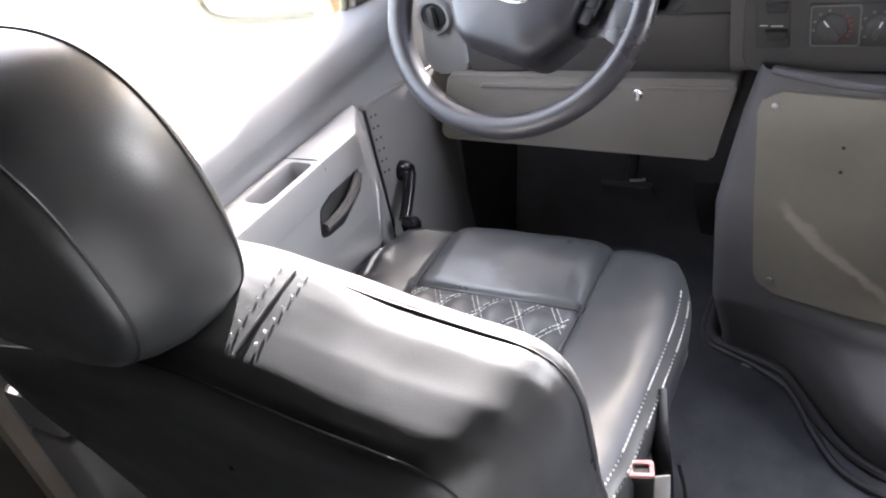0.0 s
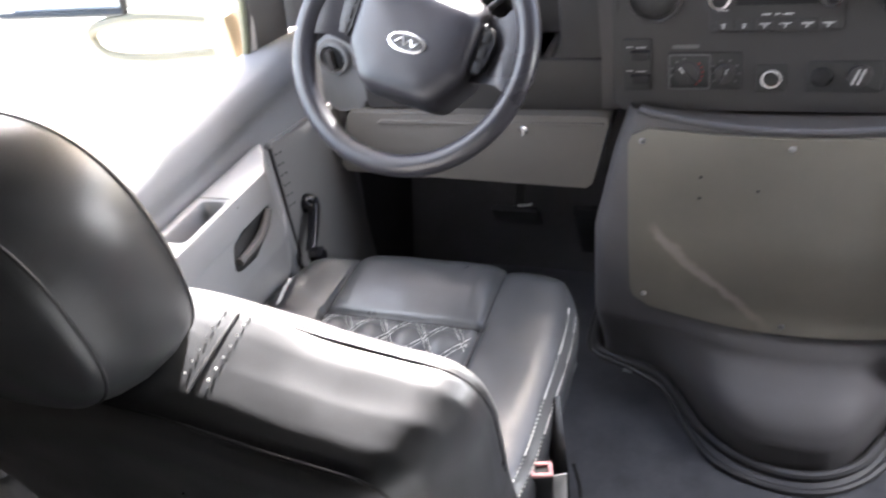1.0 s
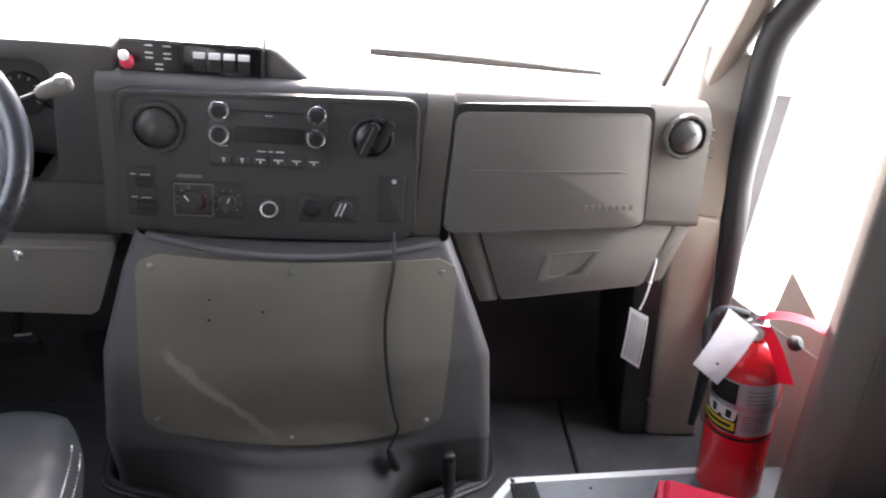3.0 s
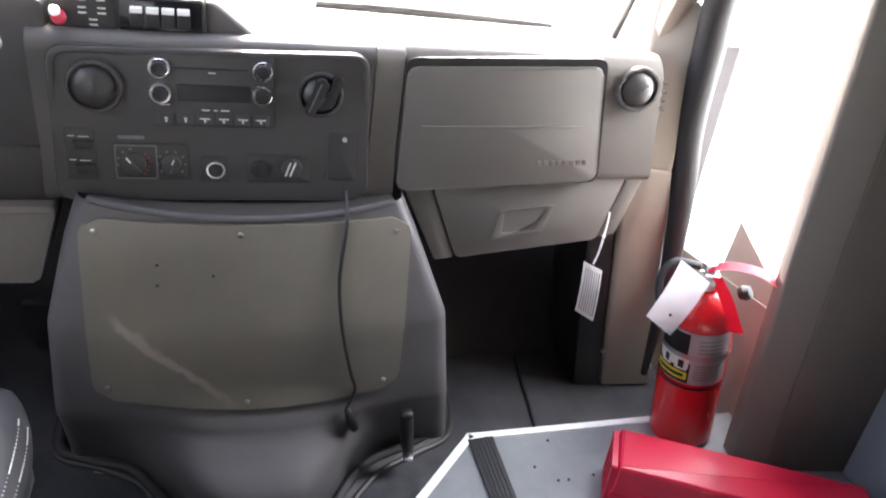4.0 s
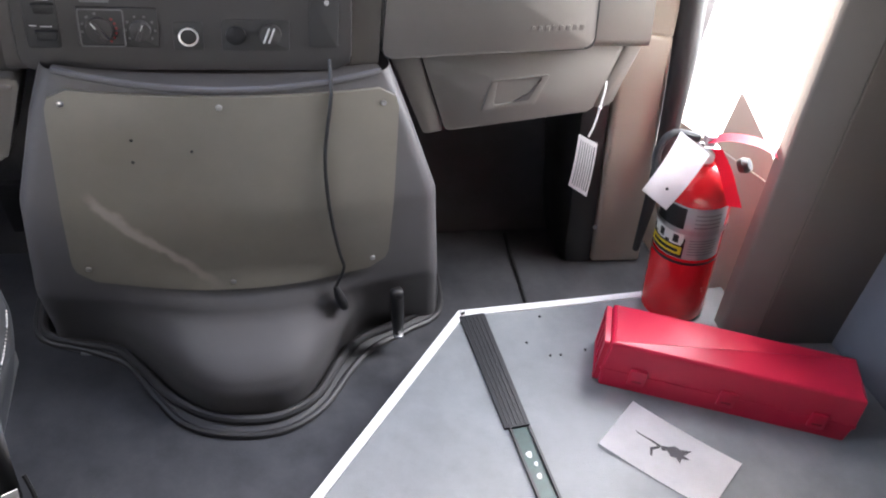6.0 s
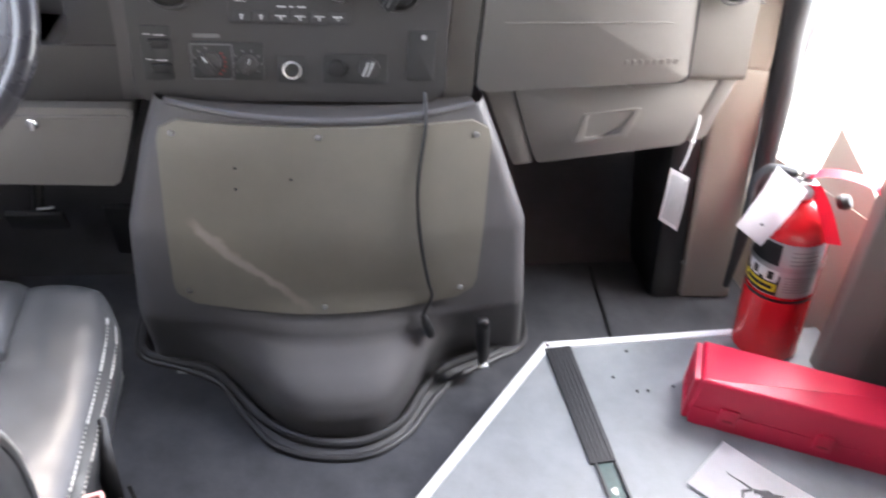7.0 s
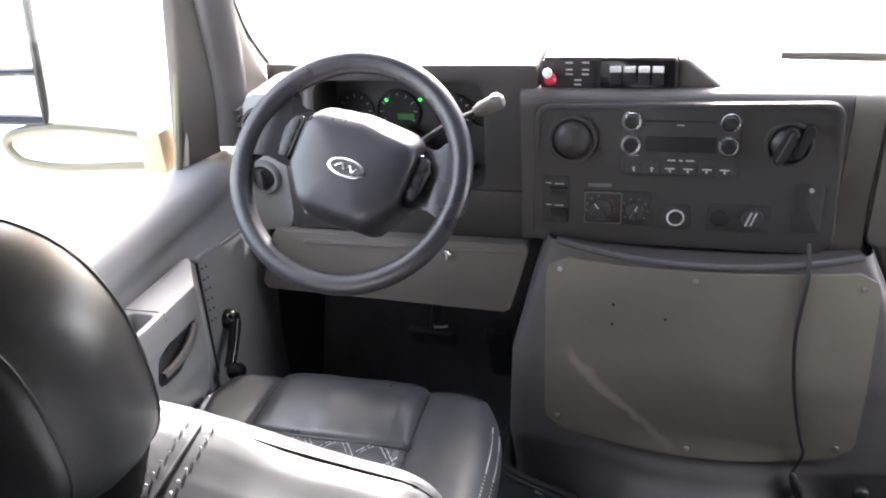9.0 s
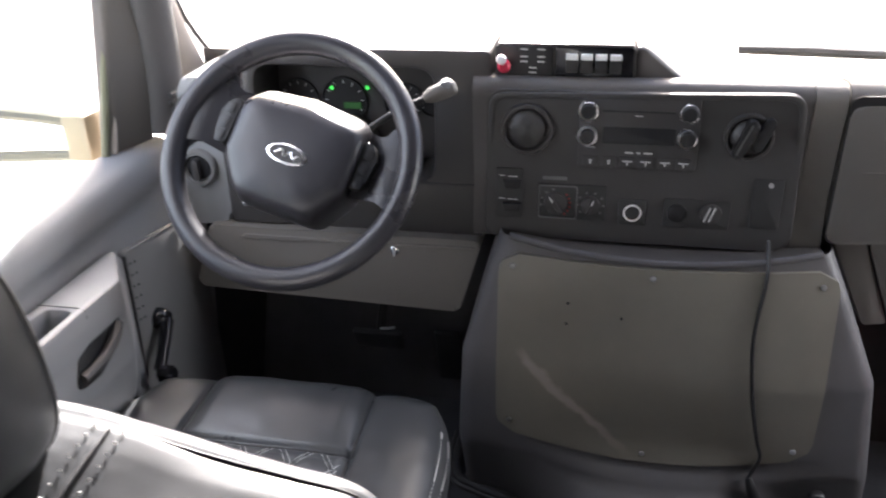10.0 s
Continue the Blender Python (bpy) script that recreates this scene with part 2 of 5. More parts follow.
def tube(points, r, seg=8, closed=False, flat=1.0):
    """A round cord along points; r may be a list."""
    pts = [Vector(p) for p in points]
    n = len(pts)
    bm = bmesh.new()
    rows = []
    up = None
    for i, p in enumerate(pts):
        a = pts[i - 1] if (i or closed) else p
        b = pts[(i + 1) % n] if (i < n - 1 or closed) else p
        d = (b - a).normalized()
        if up is None:
            up = d.orthogonal().normalized()
        side = (up - d * up.dot(d)).normalized()
        up = side
        other = d.cross(side)
        rad = r[i] if isinstance(r, (list, tuple)) else r
        rows.append([bm.verts.new(p + (side * math.cos(2 * math.pi * k / seg) + other * flat * math.sin(2 * math.pi * k / seg)) * rad) for k in range(seg)])
    for i in range(n if closed else n - 1):
        a, b = rows[i], rows[(i + 1) % n]
        for k in range(seg):
            bm.faces.new((a[k], a[(k + 1) % seg], b[(k + 1) % seg], b[k]))
    if not closed:
        bm.faces.new(rows[0])
        bm.faces.new(rows[-1])
    return bm


def spline(points, n=8):
    """A smooth line through points."""
    pts = [Vector(p) for p in points]
    out = []
    for i in range(len(pts) - 1):
        p0, p1, p2, p3 = pts[max(i - 1, 0)], pts[i], pts[i + 1], pts[min(i + 2, len(pts) - 1)]
        for j in range(n):
            t = j / n
            out.append(0.5 * (2 * p1 + (p2 - p0) * t + (2 * p0 - 5 * p1 + 4 * p2 - p3) * t * t + (3 * p1 - p0 - 3 * p2 + p3) * t ** 3))
    return out + [pts[-1]]


def sheet(f, nu, nv):
    """A grid surface from f(u, v), u and v from 0 to 1."""
    bm = bmesh.new()
    g = [[bm.verts.new(f(i / nu, j / nv)) for j in range(nv + 1)] for i in range(nu + 1)]
    for i in range(nu):
        for j in range(nv):
            bm.faces.new((g[i][j], g[i + 1][j], g[i + 1][j + 1], g[i][j + 1]))
    return bm


def interp(x, xs, ys):
    return float(np.interp(x, xs, ys))


def facing(x, y, z, lean=0.0):
    """A frame at a place whose z axis looks to the rear (-y), leaned up by degrees."""
    return Matrix.Translation((x, y, z)) @ Euler((radians(90 - lean), 0, 0)).to_matrix().to_4x4()


# ---- large structure ----
# for unseen walls and roof behind the camera, dark to cut bounced light
DARKWALL = material("dark brown unseen lining", (0.05, 0.045, 0.04), 0.7)
# cab floor, firewall, walls, roof
setting("floor", box(-0.95, 1.45, -3.2, 0.30, -0.06, 0.0), FLOORM, "dark grey worn rubber cab floor", "floor")
toe = hull6([(-0.95, 0.26, -0.05), (1.0, 0.26, -0.05), (1.0, 0.34, -0.05), (-0.95, 0.34, -0.05),
             (-0.95, 0.46, 0.42), (1.0, 0.46, 0.42), (1.0, 0.54, 0.42), (-0.95, 0.54, 0.42)])
setting("wall_toe_board", toe, CARPET, "dark grey rubber toe board below the dashboard", "wall")
setting("wall_firewall", box(-0.95, 1.0, 0.50, 0.56, 0.38, 0.74), CARPET, "dark firewall behind the dashboard", "wall")
setting("wall_left_rear", box(-1.0, -0.95, -3.2, -0.95, 0.0, 1.75), DARKWALL, "unseen bus side wall, windowless and dark to hold back light", "wall")
setting("wall_left_kick", box(-0.95, -0.885, -0.02, 0.50, 0.0, 0.62), RUBBER, "black kick wall ahead of the driver's door", "wall")
setting("wall_right_kick", box(0.90, 1.06, 0.21, 0.56, 0.0, 0.86), CARPET, "dark wall ahead of the entry", "wall")
setting("wall_rear", box(-1.0, 1.32, -3.25, -3.2, 0.0, 1.75), DARKWALL, "unseen plain rear wall, dark to hold back light", "wall")
setting("ceiling", box(-1.0, 1.40, -3.2, -0.12, 1.75, 1.80), DARKWALL, "unseen headliner over the cab, darkened to hold back light", "ceiling")
setting("wall_header", hull6([(-0.9, -0.16, 1.42), (0.9, -0.16, 1.42), (0.9, -0.10, 1.42), (-0.9, -0.10, 1.42),
                              (-1.0, -0.22, 1.78), (1.2, -0.22, 1.78), (1.2, -0.12, 1.78), (-1.0, -0.12, 1.78)]), CEIL, "grey header above the windscreen", "wall")
WALLVINYL = material("blue grey wall vinyl", (0.13, 0.14, 0.165), 0.55, grain=0.4, grain_size=400, blotch=0.12)
setting("wall_right_rear", box(1.245, 1.32, -3.2, -0.28, 0.46, 1.75), SLAB, "taupe upper side wall", "wall")
setting("wall_right_lower", box(1.238, 1.32, -3.2, -0.28, 0.0, 0.46), WALLVINYL, "blue-grey vinyl lower side wall", "wall")

# outside: ground, bonnet
setting("ground", box(-120, 120, -120, 120, -0.85, -0.80), ASPHALT, "pale sunlit concrete yard", "ground")
HOOD = material("white vehicle paint", (0.80, 0.80, 0.80), 0.25, coat=0.5, blotch=0.02)


def bonnet_f(u, v):
    x = -0.95 + 1.9 * u
    y = 0.42 + 0.85 * v
    z = 0.80 - 0.05 * v - 0.25 * max(0, v - 0.85) ** 2 * 20 - 0.06 * (abs(x) / 0.95) ** 4
    return (x, y, z)


bonnet = thing("bonnet", "white painted van bonnet outside the windscreen", "bonnet", (0, 0.8, -0.1))
part("panel", sheet(bonnet_f, 24, 16), HOOD, bonnet)
part("cowl", box(-0.9, 0.9, 0.34, 0.46, 0.74, 0.785, 0.008), HOOD, bonnet)
part("cowl_grille", box(0.17, 0.66, 0.365, 0.40, 0.815, 0.826, 0.002), DASH_DARK, bonnet, "dark cowl grille")
part("front_body", box(-0.93, 0.93, 0.60, 1.22, -0.5, 0.60, 0.05), HOOD, bonnet)
wiper = thing("wiper", "dark wiper blade resting on the windscreen", "wiper", (0.4, 0.35, 0.83))
part("blade", tube([(0.173, 0.332, 0.862), (0.30, 0.331, 0.861), (0.42, 0.328, 0.858), (0.668, 0.312, 0.853)], [0.009, 0.011, 0.010, 0.005], 8), DASH_DARK, wiper)
# windscreen
ws = thing("window_1", "large clear windscreen", "window", (0, 0.3, 0.85), kind="structure")
glass = part("pane", sheet(lambda u, v: ((-0.80 + 1.6 * u) * (1 - 0.10 * v), 0.33 - 0.44 * v - 0.05 * (2 * u - 1) ** 4, 0.845 + 0.60 * v), 8, 6), PANE, ws)
glass.visible_shadow = False


def pillar(name, label, pts, r, mat, flat=1.0, cat="pillar"):
    return setting(name, tube(spline(pts, 6), r, 12, flat=flat), mat, label, cat)


pillar("trim_pillar_left", "beige windscreen pillar trim", [(-0.862, 0.160, 0.80), (-0.876, 0.085, 0.98), (-0.868, 0.01, 1.20), (-0.83, -0.12, 1.46)], 0.030, TRIM, 0.6)
pillar("trim_pillar_right", "beige windscreen pillar trim", [(0.83, 0.13, 0.80), (0.82, 0.10, 0.93), (0.815, 0.02, 1.10), (0.78, -0.16, 1.46)], 0.05, TRIM, 0.6)
seal_pts = spline([(0.968, 0.06, 0.10), (0.942, 0.04, 0.36), (0.908, 0.03, 0.60), (0.880, 0.03, 0.75), (0.866, 0.02, 0.90), (0.852, 0.0, 1.02), (0.855, -0.06, 1.12), (0.82, -0.35, 1.44)], 6)
setting("trim_seal_right", tube(seal_pts, [interp(p.z, [0.10, 0.36, 0.60, 0.75, 0.90], [0.008, 0.018, 0.026, 0.029, 0.031]) for p in seal_pts], 12), RUBBER, "black rubber door seal", "seal")

part("gasket", tube([(0.795 * (1 - 0.10 * v), 0.30 - 0.44 * v - 0.03, 0.85 + 0.60 * v) for v in (0.0, 0.25, 0.5, 0.75, 1.0)], 0.006, 6), BLACK, ws, "black glass gasket")
part("gasket", tube(spline([(-0.842, 0.205, 0.85), (-0.856, 0.112, 0.98), (-0.845, 0.03, 1.20), (-0.80, -0.12, 1.44)], 5), 0.005, 6), BLACK, ws, "black glass gasket")

# ---- engine cover ----
dog = thing("engine_cover", "grey plastic engine cover with a bulging foot below the dash", "engine cover", (0.06, -0.05, 0))
ZL = [0.0, 0.03, 0.19, 0.39, 0.55, 0.63]
XL = [-0.315, -0.31, -0.312, -0.302, -0.262, -0.235]
XR = [0.475, 0.47, 0.44, 0.412, 0.345, 0.308]
YF = [-0.012, -0.018, -0.080, -0.082, -0.062, -0.045]


def cover_front(x, z):
    """y of the rear-facing skin of the cover."""
    xl, xr = interp(z, ZL, XL), interp(z, ZL, XR)
    c, h = (xl + xr) / 2, (xr - xl) / 2
    u = (x - c) / h
    y = interp(z, ZL, YF) - 0.028 * (1 - u * u)
    w = 0.170 if x > 0.065 else 0.193
    g = math.exp(-abs((x - 0.065) / w) ** 3.2)
    k = interp(z, [0.0, 0.03, 0.07, 0.10, 0.12, 0.14, 0.17, 0.21, 0.26], [0.210, 0.208, 0.192, 0.166, 0.136, 0.098, 0.048, 0.014, 0.0])
    return y - k * g


def cover_f(u, v):
    z = (0.633 - 0.030 * (1 - (2 * u - 1) ** 2)) * v
    xl, xr = interp(z, ZL, XL), interp(z, ZL, XR)
    c, h = (xl + xr) / 2, (xr - xl) / 2
    a = (u - 0.5) * 2
    s = 0.84
    if abs(a) < s:
        x = c + h * 0.93 * a / s
        return (x, cover_front(x, z), z)
    t = (abs(a) - s) / (1 - s)
    sg = 1 if a > 0 else -1
    ye = cover_front(c + sg * h * 0.93, z)
    ang = min(t * 3, 1) * math.pi / 2
    x = c + sg * (h * 0.93 + h * 0.07 * math.sin(ang))
    y = ye + 0.03 * (1 - math.cos(ang)) + max(0, t - 0.33) / 0.67 * 0.30
    return (x, y, z)


part("shell", sheet(cover_f, 110, 60), DOGHOUSE, dog, "", True, 60)
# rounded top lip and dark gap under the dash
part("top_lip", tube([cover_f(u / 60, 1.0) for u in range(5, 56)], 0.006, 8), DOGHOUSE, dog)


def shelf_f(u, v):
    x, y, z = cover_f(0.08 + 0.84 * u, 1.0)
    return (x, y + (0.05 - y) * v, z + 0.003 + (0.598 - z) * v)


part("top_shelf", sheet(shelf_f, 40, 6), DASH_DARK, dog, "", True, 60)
def even(line, n):
    """Points at even steps along a smooth line in the plane."""
    pts = spline([(x, y, 0) for x, y in line], 10)
    run = [0.0]
    for p, q in zip(pts, pts[1:]):
        run.append(run[-1] + (q - p).length)
    return [(interp(run[-1] * i / n, run, [p.x for p in pts]), interp(run[-1] * i / n, run, [p.y for p in pts])) for i in range(n + 1)]


gask = [(-0.34, 0.16), (-0.336, 0.021), (-0.279, -0.020), (-0.192, -0.054), (-0.147, -0.108), (-0.092, -0.186), (-0.031, -0.238), (0.040, -0.262),
        (0.113, -0.260), (0.182, -0.219), (0.237, -0.135), (0.293, -0.076), (0.387, -0.033), (0.471, 0.032), (0.49, 0.16)]
lip = [(-0.355, 0.16), (-0.345, 0.012), (-0.247, -0.041), (-0.170, -0.092), (-0.114, -0.186), (-0.062, -0.253), (0.018, -0.287), (0.111, -0.289),
       (0.190, -0.244), (0.258, -0.155), (0.315, -0.097), (0.396, -0.055), (0.480, 0.0), (0.505, 0.16)]
GV, LV = even(gask, 96), even(lip, 96)
part("gasket", tube(spline([(x, y, 0.014) for x, y in gask], 8), 0.010, 10), GASKET, dog, "dark rubber floor gasket")
part("flange", tube(spline([(x, y, 0.004) for x, y in lip], 8), 0.0075, 8), GASKET, dog, "outer lip of the floor gasket")
part("skirt", sheet(lambda u, v: tuple(a * (1 - v) + b * v for a, b in zip((*GV[round(u * 96)], 0.012), (*LV[round(u * 96)], 0.003)))  , 96, 2), GASKET, dog, "flat rubber skirt between the gasket ridges")

# flat plate screwed to the cover


def plate_mesh():
    bm = bmesh.new()
    nu, nv = 40, 22
    front, backv = [], []
    for k, off in ((0, -0.0075), (1, 0.004)):
        rows = []
        for j in range(nv + 1):
            v = j / nv
            z0 = 0.243 + v * 0.356
            row = []
            # rounded corners and bowed long sides
            inset = 0.0
            d = min(v, 1 - v) * 0.356
            if d < 0.035:
                inset = 0.035 - math.sqrt(max(0, 0.035 ** 2 - (0.035 - d) ** 2))
            for i in range(nu + 1):
                u = i / nu
                x = -0.234 + inset + u * (0.558 - 2 * inset)
                bow = (1 - ((x - 0.045) / 0.28) ** 2)
                z = z0 - bow * interp(v, [0, 1], [0.022, 0.004])
                row.append(bm.verts.new((x, cover_front(x, z) + off, z)))
            rows.append(row)
        (front if k == 0 else backv).extend(rows)
    for rows in (front, backv):
        for j in range(nv):
            for i in range(nu):
                bm.faces.new((rows[j][i], rows[j][i + 1], rows[j + 1][i + 1], rows[j + 1][i]))
    rim_f = front[0] + [r[-1] for r in front[1:]] + front[-1][-2::-1] + [r[0] for r in front[-2:0:-1]]
    rim_b = backv[0] + [r[-1] for r in backv[1:]] + backv[-1][-2::-1] + [r[0] for r in backv[-2:0:-1]]
    n = len(rim_f)
    for i in range(n):
        bm.faces.new((rim_f[i], rim_f[(i + 1) % n], rim_b[(i + 1) % n], rim_b[i]))
    return bm


plate = part("plate", plate_mesh(), PLATE, dog, "olive grey painted plate with rounded corners")
for x, z in ((-0.209, 0.577), (0.026, 0.580), (0.296, 0.575), (-0.208, 0.268), (0.035, 0.237), (0.293, 0.261)):
    part("screw", lathe([(0.0055, 0), (0.005, 0.002), (0.003, 0.003), (0, 0.003)], facing(x, cover_front(x, z) - 0.008, z), 10), STEEL, plate)
for x, z in ((-0.111, 0.523), (-0.112, 0.485), (-0.02, 0.505)):
    part("hole", lathe([(0.003, 0), (0.0028, 0.0006), (0, 0.0006)], facing(x, cover_front(x, z) - 0.0078, z), 8), BLACK, plate)

# ---- dashboard ----
dash = thing("dashboard", "taupe and charcoal moulded van dashboard", "dashboard", (0, 0.1, 0.5))


def dash_y(z):
    """y of the face of the middle and passenger side."""
    return interp(z, [0.60, 0.64, 0.86, 0.89], [-0.020, -0.014, 0.0, 0.004])


def pad(x0, x1, prof, dx=0.0):
    """A run of dash along x with a profile of (y, z)."""
    bm = bmesh.new()
    n = len(prof)
    a = [bm.verts.new((x0, y, z)) for y, z in prof]
    b = [bm.verts.new((x1 + dx * (0.9 - z), y, z)) for y, z in prof]
    bm.faces.new(a)
    bm.faces.new(b)
    for i in range(n):
        bm.faces.new((a[i], a[(i + 1) % n], b[(i + 1) % n], b[i]))
    return bm


def arc(cy, cz, r, a0, a1, n=6):
    return [(cy + r * math.cos(radians(a0 + (a1 - a0) * i / n)), cz + r * math.sin(radians(a0 + (a1 - a0) * i / n))) for i in range(n + 1)]


PROF = [(0.33, 0.838), (0.12, 0.873)] + arc(0.020, 0.858, 0.028, 80, 190, 8) + [(0.004, 0.70), (-0.008, 0.625)] + arc(0.014, 0.615, 0.02, 190, 270, 4) + [(0.12, 0.59), (0.33, 0.60)]
part("pad", pad(-0.288, 0.246, PROF), DASH_DARK, dash, "charcoal middle of the dash")
part("pad_side", pad(0.2475, 0.295, PROF), DASH, dash, "taupe strip beside the radio panel")
PROF_R = [(0.33, 0.838), (0.12, 0.871)] + arc(0.028, 0.856, 0.034, 80, 185, 8) + [(0.0, 0.72)] + arc(0.022, 0.665, 0.024, 185, 270, 6) + [(0.12, 0.64), (0.33, 0.62)]
part("passenger_pad", pad(0.298, 0.768, PROF_R, 0.15), DASH, dash, "taupe passenger side of the dash")
part("defrost_slot", box(0.31, 0.70, 0.055, 0.063, 0.879, 0.8866), BLACK, dash, "black defroster slot")

# sky light through the entry window and the driver's window
for name, place, aim, w, h, power in (("entry_window_light", (1.12, -0.08, 0.98), (0.3, -0.35, 0.45), 0.28, 0.8, 2.1), ("driver_window_light", (-0.99, -0.45, 1.08), (-0.2, -0.45, 0.6), 0.6, 0.6, 0.7)):
    ld = bpy.data.lights.new(name, 'AREA')
    ld.shape, ld.size, ld.size_y, ld.energy, ld.color = 'RECTANGLE', w, h, power, (0.96, 0.98, 1.0)
    lo = new(name, ld)
    lo.matrix_world = look(place, aim)


# ---- dashboard, middle ----
PANELM = material("dark moulded panel", (0.034, 0.033, 0.033), 0.5, grain=0.2)
DIMPRINT = material("dim grey print", (0.13, 0.13, 0.13), 0.6)
VENTBALL = material("grey vent ball", (0.055, 0.052, 0.050), 0.42)
part("centre_bezel", ring(rpoly([(-0.268, 0.604), (0.248, 0.612), (0.234, 0.876), (-0.258, 0.866)], 0.03, 6),
                          rpoly([(-0.257, 0.615), (0.237, 0.623), (0.224, 0.866), (-0.248, 0.856)], 0.024, 6), 0.02, -0.0175, bev=0.003), BEZEL, dash)
LEAN = 3.3


def face(x, z, out=0.0):
    """A frame on the face of the dash, looking to the rear, lifted by out."""
    return facing(x, dash_y(z) - 0.012 - out, z, LEAN)


def face_prism(x0, x1, z0, z1, r, out0, out1, bev=0.0015):
    cx, cz = (x0 + x1) / 2, (z0 + z1) / 2
    bm = prism(rrect(0, 0, x1 - x0, z1 - z0, r, 4), out0, out1, bev, "xy")
    return move(bm, face(cx, cz))


part("centre_panel", move(prism(rrect(0, 0, 0.50, 0.258, 0.026), -0.02, 0.0, 0.0, "xy"), face(-0.012, 0.741)), BEZEL, dash)

# radio
radio = part("radio", face_prism(-0.110, 0.080, 0.745, 0.866, 0.006, -0.004, 0.004), BEZEL, dash, "dark radio with chrome ringed knobs")
part("cd_slot", face_prism(-0.074, 0.040, 0.8395, 0.8425, 0.001, 0.0, 0.0048, 0.0), BLACK, radio)
part("display", face_prism(-0.072, 0.044, 0.787, 0.815, 0.003, 0.0, 0.0052, 0.001), BLACK, radio, "dark display, switched off")
for x, z in ((-0.096, 0.841), (0.062, 0.842), (-0.096, 0.800), (0.062, 0.801)):
    kn = part("knob", lathe([(0.0125, 0.0), (0.0118, 0.012), (0.0105, 0.014), (0.004, 0.0135), (0, 0.013)], face(x, z, 0.004), 24), BLACK, radio)
    part("knob_ring", lathe([(0.0130, 0.0), (0.0162, 0.001), (0.0165, 0.006), (0.0150, 0.009), (0.0130, 0.0085), (0.0125, 0.006)], face(x, z, 0.004), 28), CHROME, kn, "chrome ring")
for i, x in enumerate((-0.089, -0.059, -0.029, 0.0005, 0.031, 0.060)):
    bt = part("button", face_prism(x - 0.0125, x + 0.0125, 0.7475, 0.766, 0.002, 0.003, 0.0058), BEZEL, radio)
    w = 0.003 if i < 2 else 0.008
    part("mark", join(face_prism(x - w, x + w, 0.7575, 0.7598, 0.0005, 0.0055, 0.0062, 0), face_prism(x - 0.0016, x + 0.0016, 0.7520, 0.7570, 0.0005, 0.0055, 0.0062, 0)), SILVERLABEL, bt)
for x0, x1 in ((-0.034, -0.021), (-0.015, -0.009), (-0.004, 0.010)):
    part("mark", face_prism(x0, x1, 0.7715, 0.7740, 0.0005, 0.003, 0.0046, 0), SILVERLABEL, radio)
part("mark", face_prism(-0.022, -0.010, 0.8335, 0.8350, 0.0004, 0.003, 0.0046, 0), SILVERLABEL, radio)
part("mark", face_prism(-0.098, -0.082, 0.7795, 0.7810, 0.0004, 0.003, 0.0046, 0), SILVERLABEL, radio)


def air_vent(x, z, r, m, parent, turn=0, mat=BEZEL):
    """A round air outlet: notched ring, ball with two vanes."""
    v = part("air_vent", lathe([(r, -0.004), (r * 1.02, 0.004), (r * 0.97, 0.008), (r * 0.86, 0.008), (r * 0.82, 0.0), (r * 0.80, -0.02), (0, -0.022)], m, 40), mat, parent, "round air outlet")
    part("ball", lathe([(r * 0.79, -0.012), (r * 0.74, 0.004), (r * 0.55, 0.012), (r * 0.3, 0.0155), (0, 0.0165)], m, 32), VENTBALL, v)
    for k in (0.0,):
        bm = prism([(-r * 0.62, 0.006), (-r * 0.3, 0.014), (0, 0.0175), (r * 0.3, 0.014), (r * 0.62, 0.006), (r * 0.62, 0.0), (-r * 0.62, 0.0)], k * r - 0.0016, k * r + 0.0016)
        part("vane", move(bm, m @ pose(0, 0, 0.0035, 0, 0, turn)), BEZEL, v)
    for k in range(8):
        part("notch", move(box(r * 0.84, r * 0.97, -0.0045, 0.0045, 0.0075, 0.0098, 0.001), m @ pose(0, 0, 0, 0, 0, 45 * k + 20)), mat, v)
    return v


air_vent(-0.194, 0.806, 0.043, face(-0.194, 0.806), dash, 80)


def dial(x, z, r, h, parent, mat=BLACK, turn=0, mark=WHITE, name="dial"):
    """A turning knob with a raised grip and a pointer."""
    m = face(x, z)
    d = part(name, lathe([(r, 0), (r * 0.94, h * 0.55), (r * 0.82, h * 0.6), (0, h * 0.6)], m, 28), mat, parent)
    g = prism([(-r * 0.22, -r * 0.85), (r * 0.22, -r * 0.85), (r * 0.16, r * 0.88), (-r * 0.16, r * 0.88)], h * 0.5, h, h * 0.12, "xy")
    part("grip", move(g, m @ pose(0, 0, 0, 0, 0, turn)), mat, d)
    part("pointer", move(box(-r * 0.05, r * 0.05, r * 0.3, r * 0.85, h * 0.95, h + 0.0008), m @ pose(0, 0, 0, 0, 0, turn)), mark, d)
    return d


# large fan-shaped outlet knob on the other side of the radio
bigv = air_vent(0.155, 0.806, 0.038, face(0.155, 0.806), dash, 60)
part("paddle", move(prism(rrect(0, 0, 0.018, 0.066, 0.008), 0.008, 0.024, 0.003, "xy"), face(0.148, 0.806) @ pose(0, 0, 0, 0, 0, -22)), BLACK, bigv)
part("paddle", move(prism(rrect(0, 0, 0.016, 0.058, 0.007), 0.004, 0.018, 0.003, "xy"), face(0.176, 0.812) @ pose(0, 0, 0, 0, 0, -22)), BLACK, bigv)
part("edge_mark", move(box(-0.0012, 0.0012, -0.026, 0.026, 0.0238, 0.0246), face(0.146, 0.806) @ pose(0, 0, 0, 0, 0, -22)), DIMPRINT, bigv)

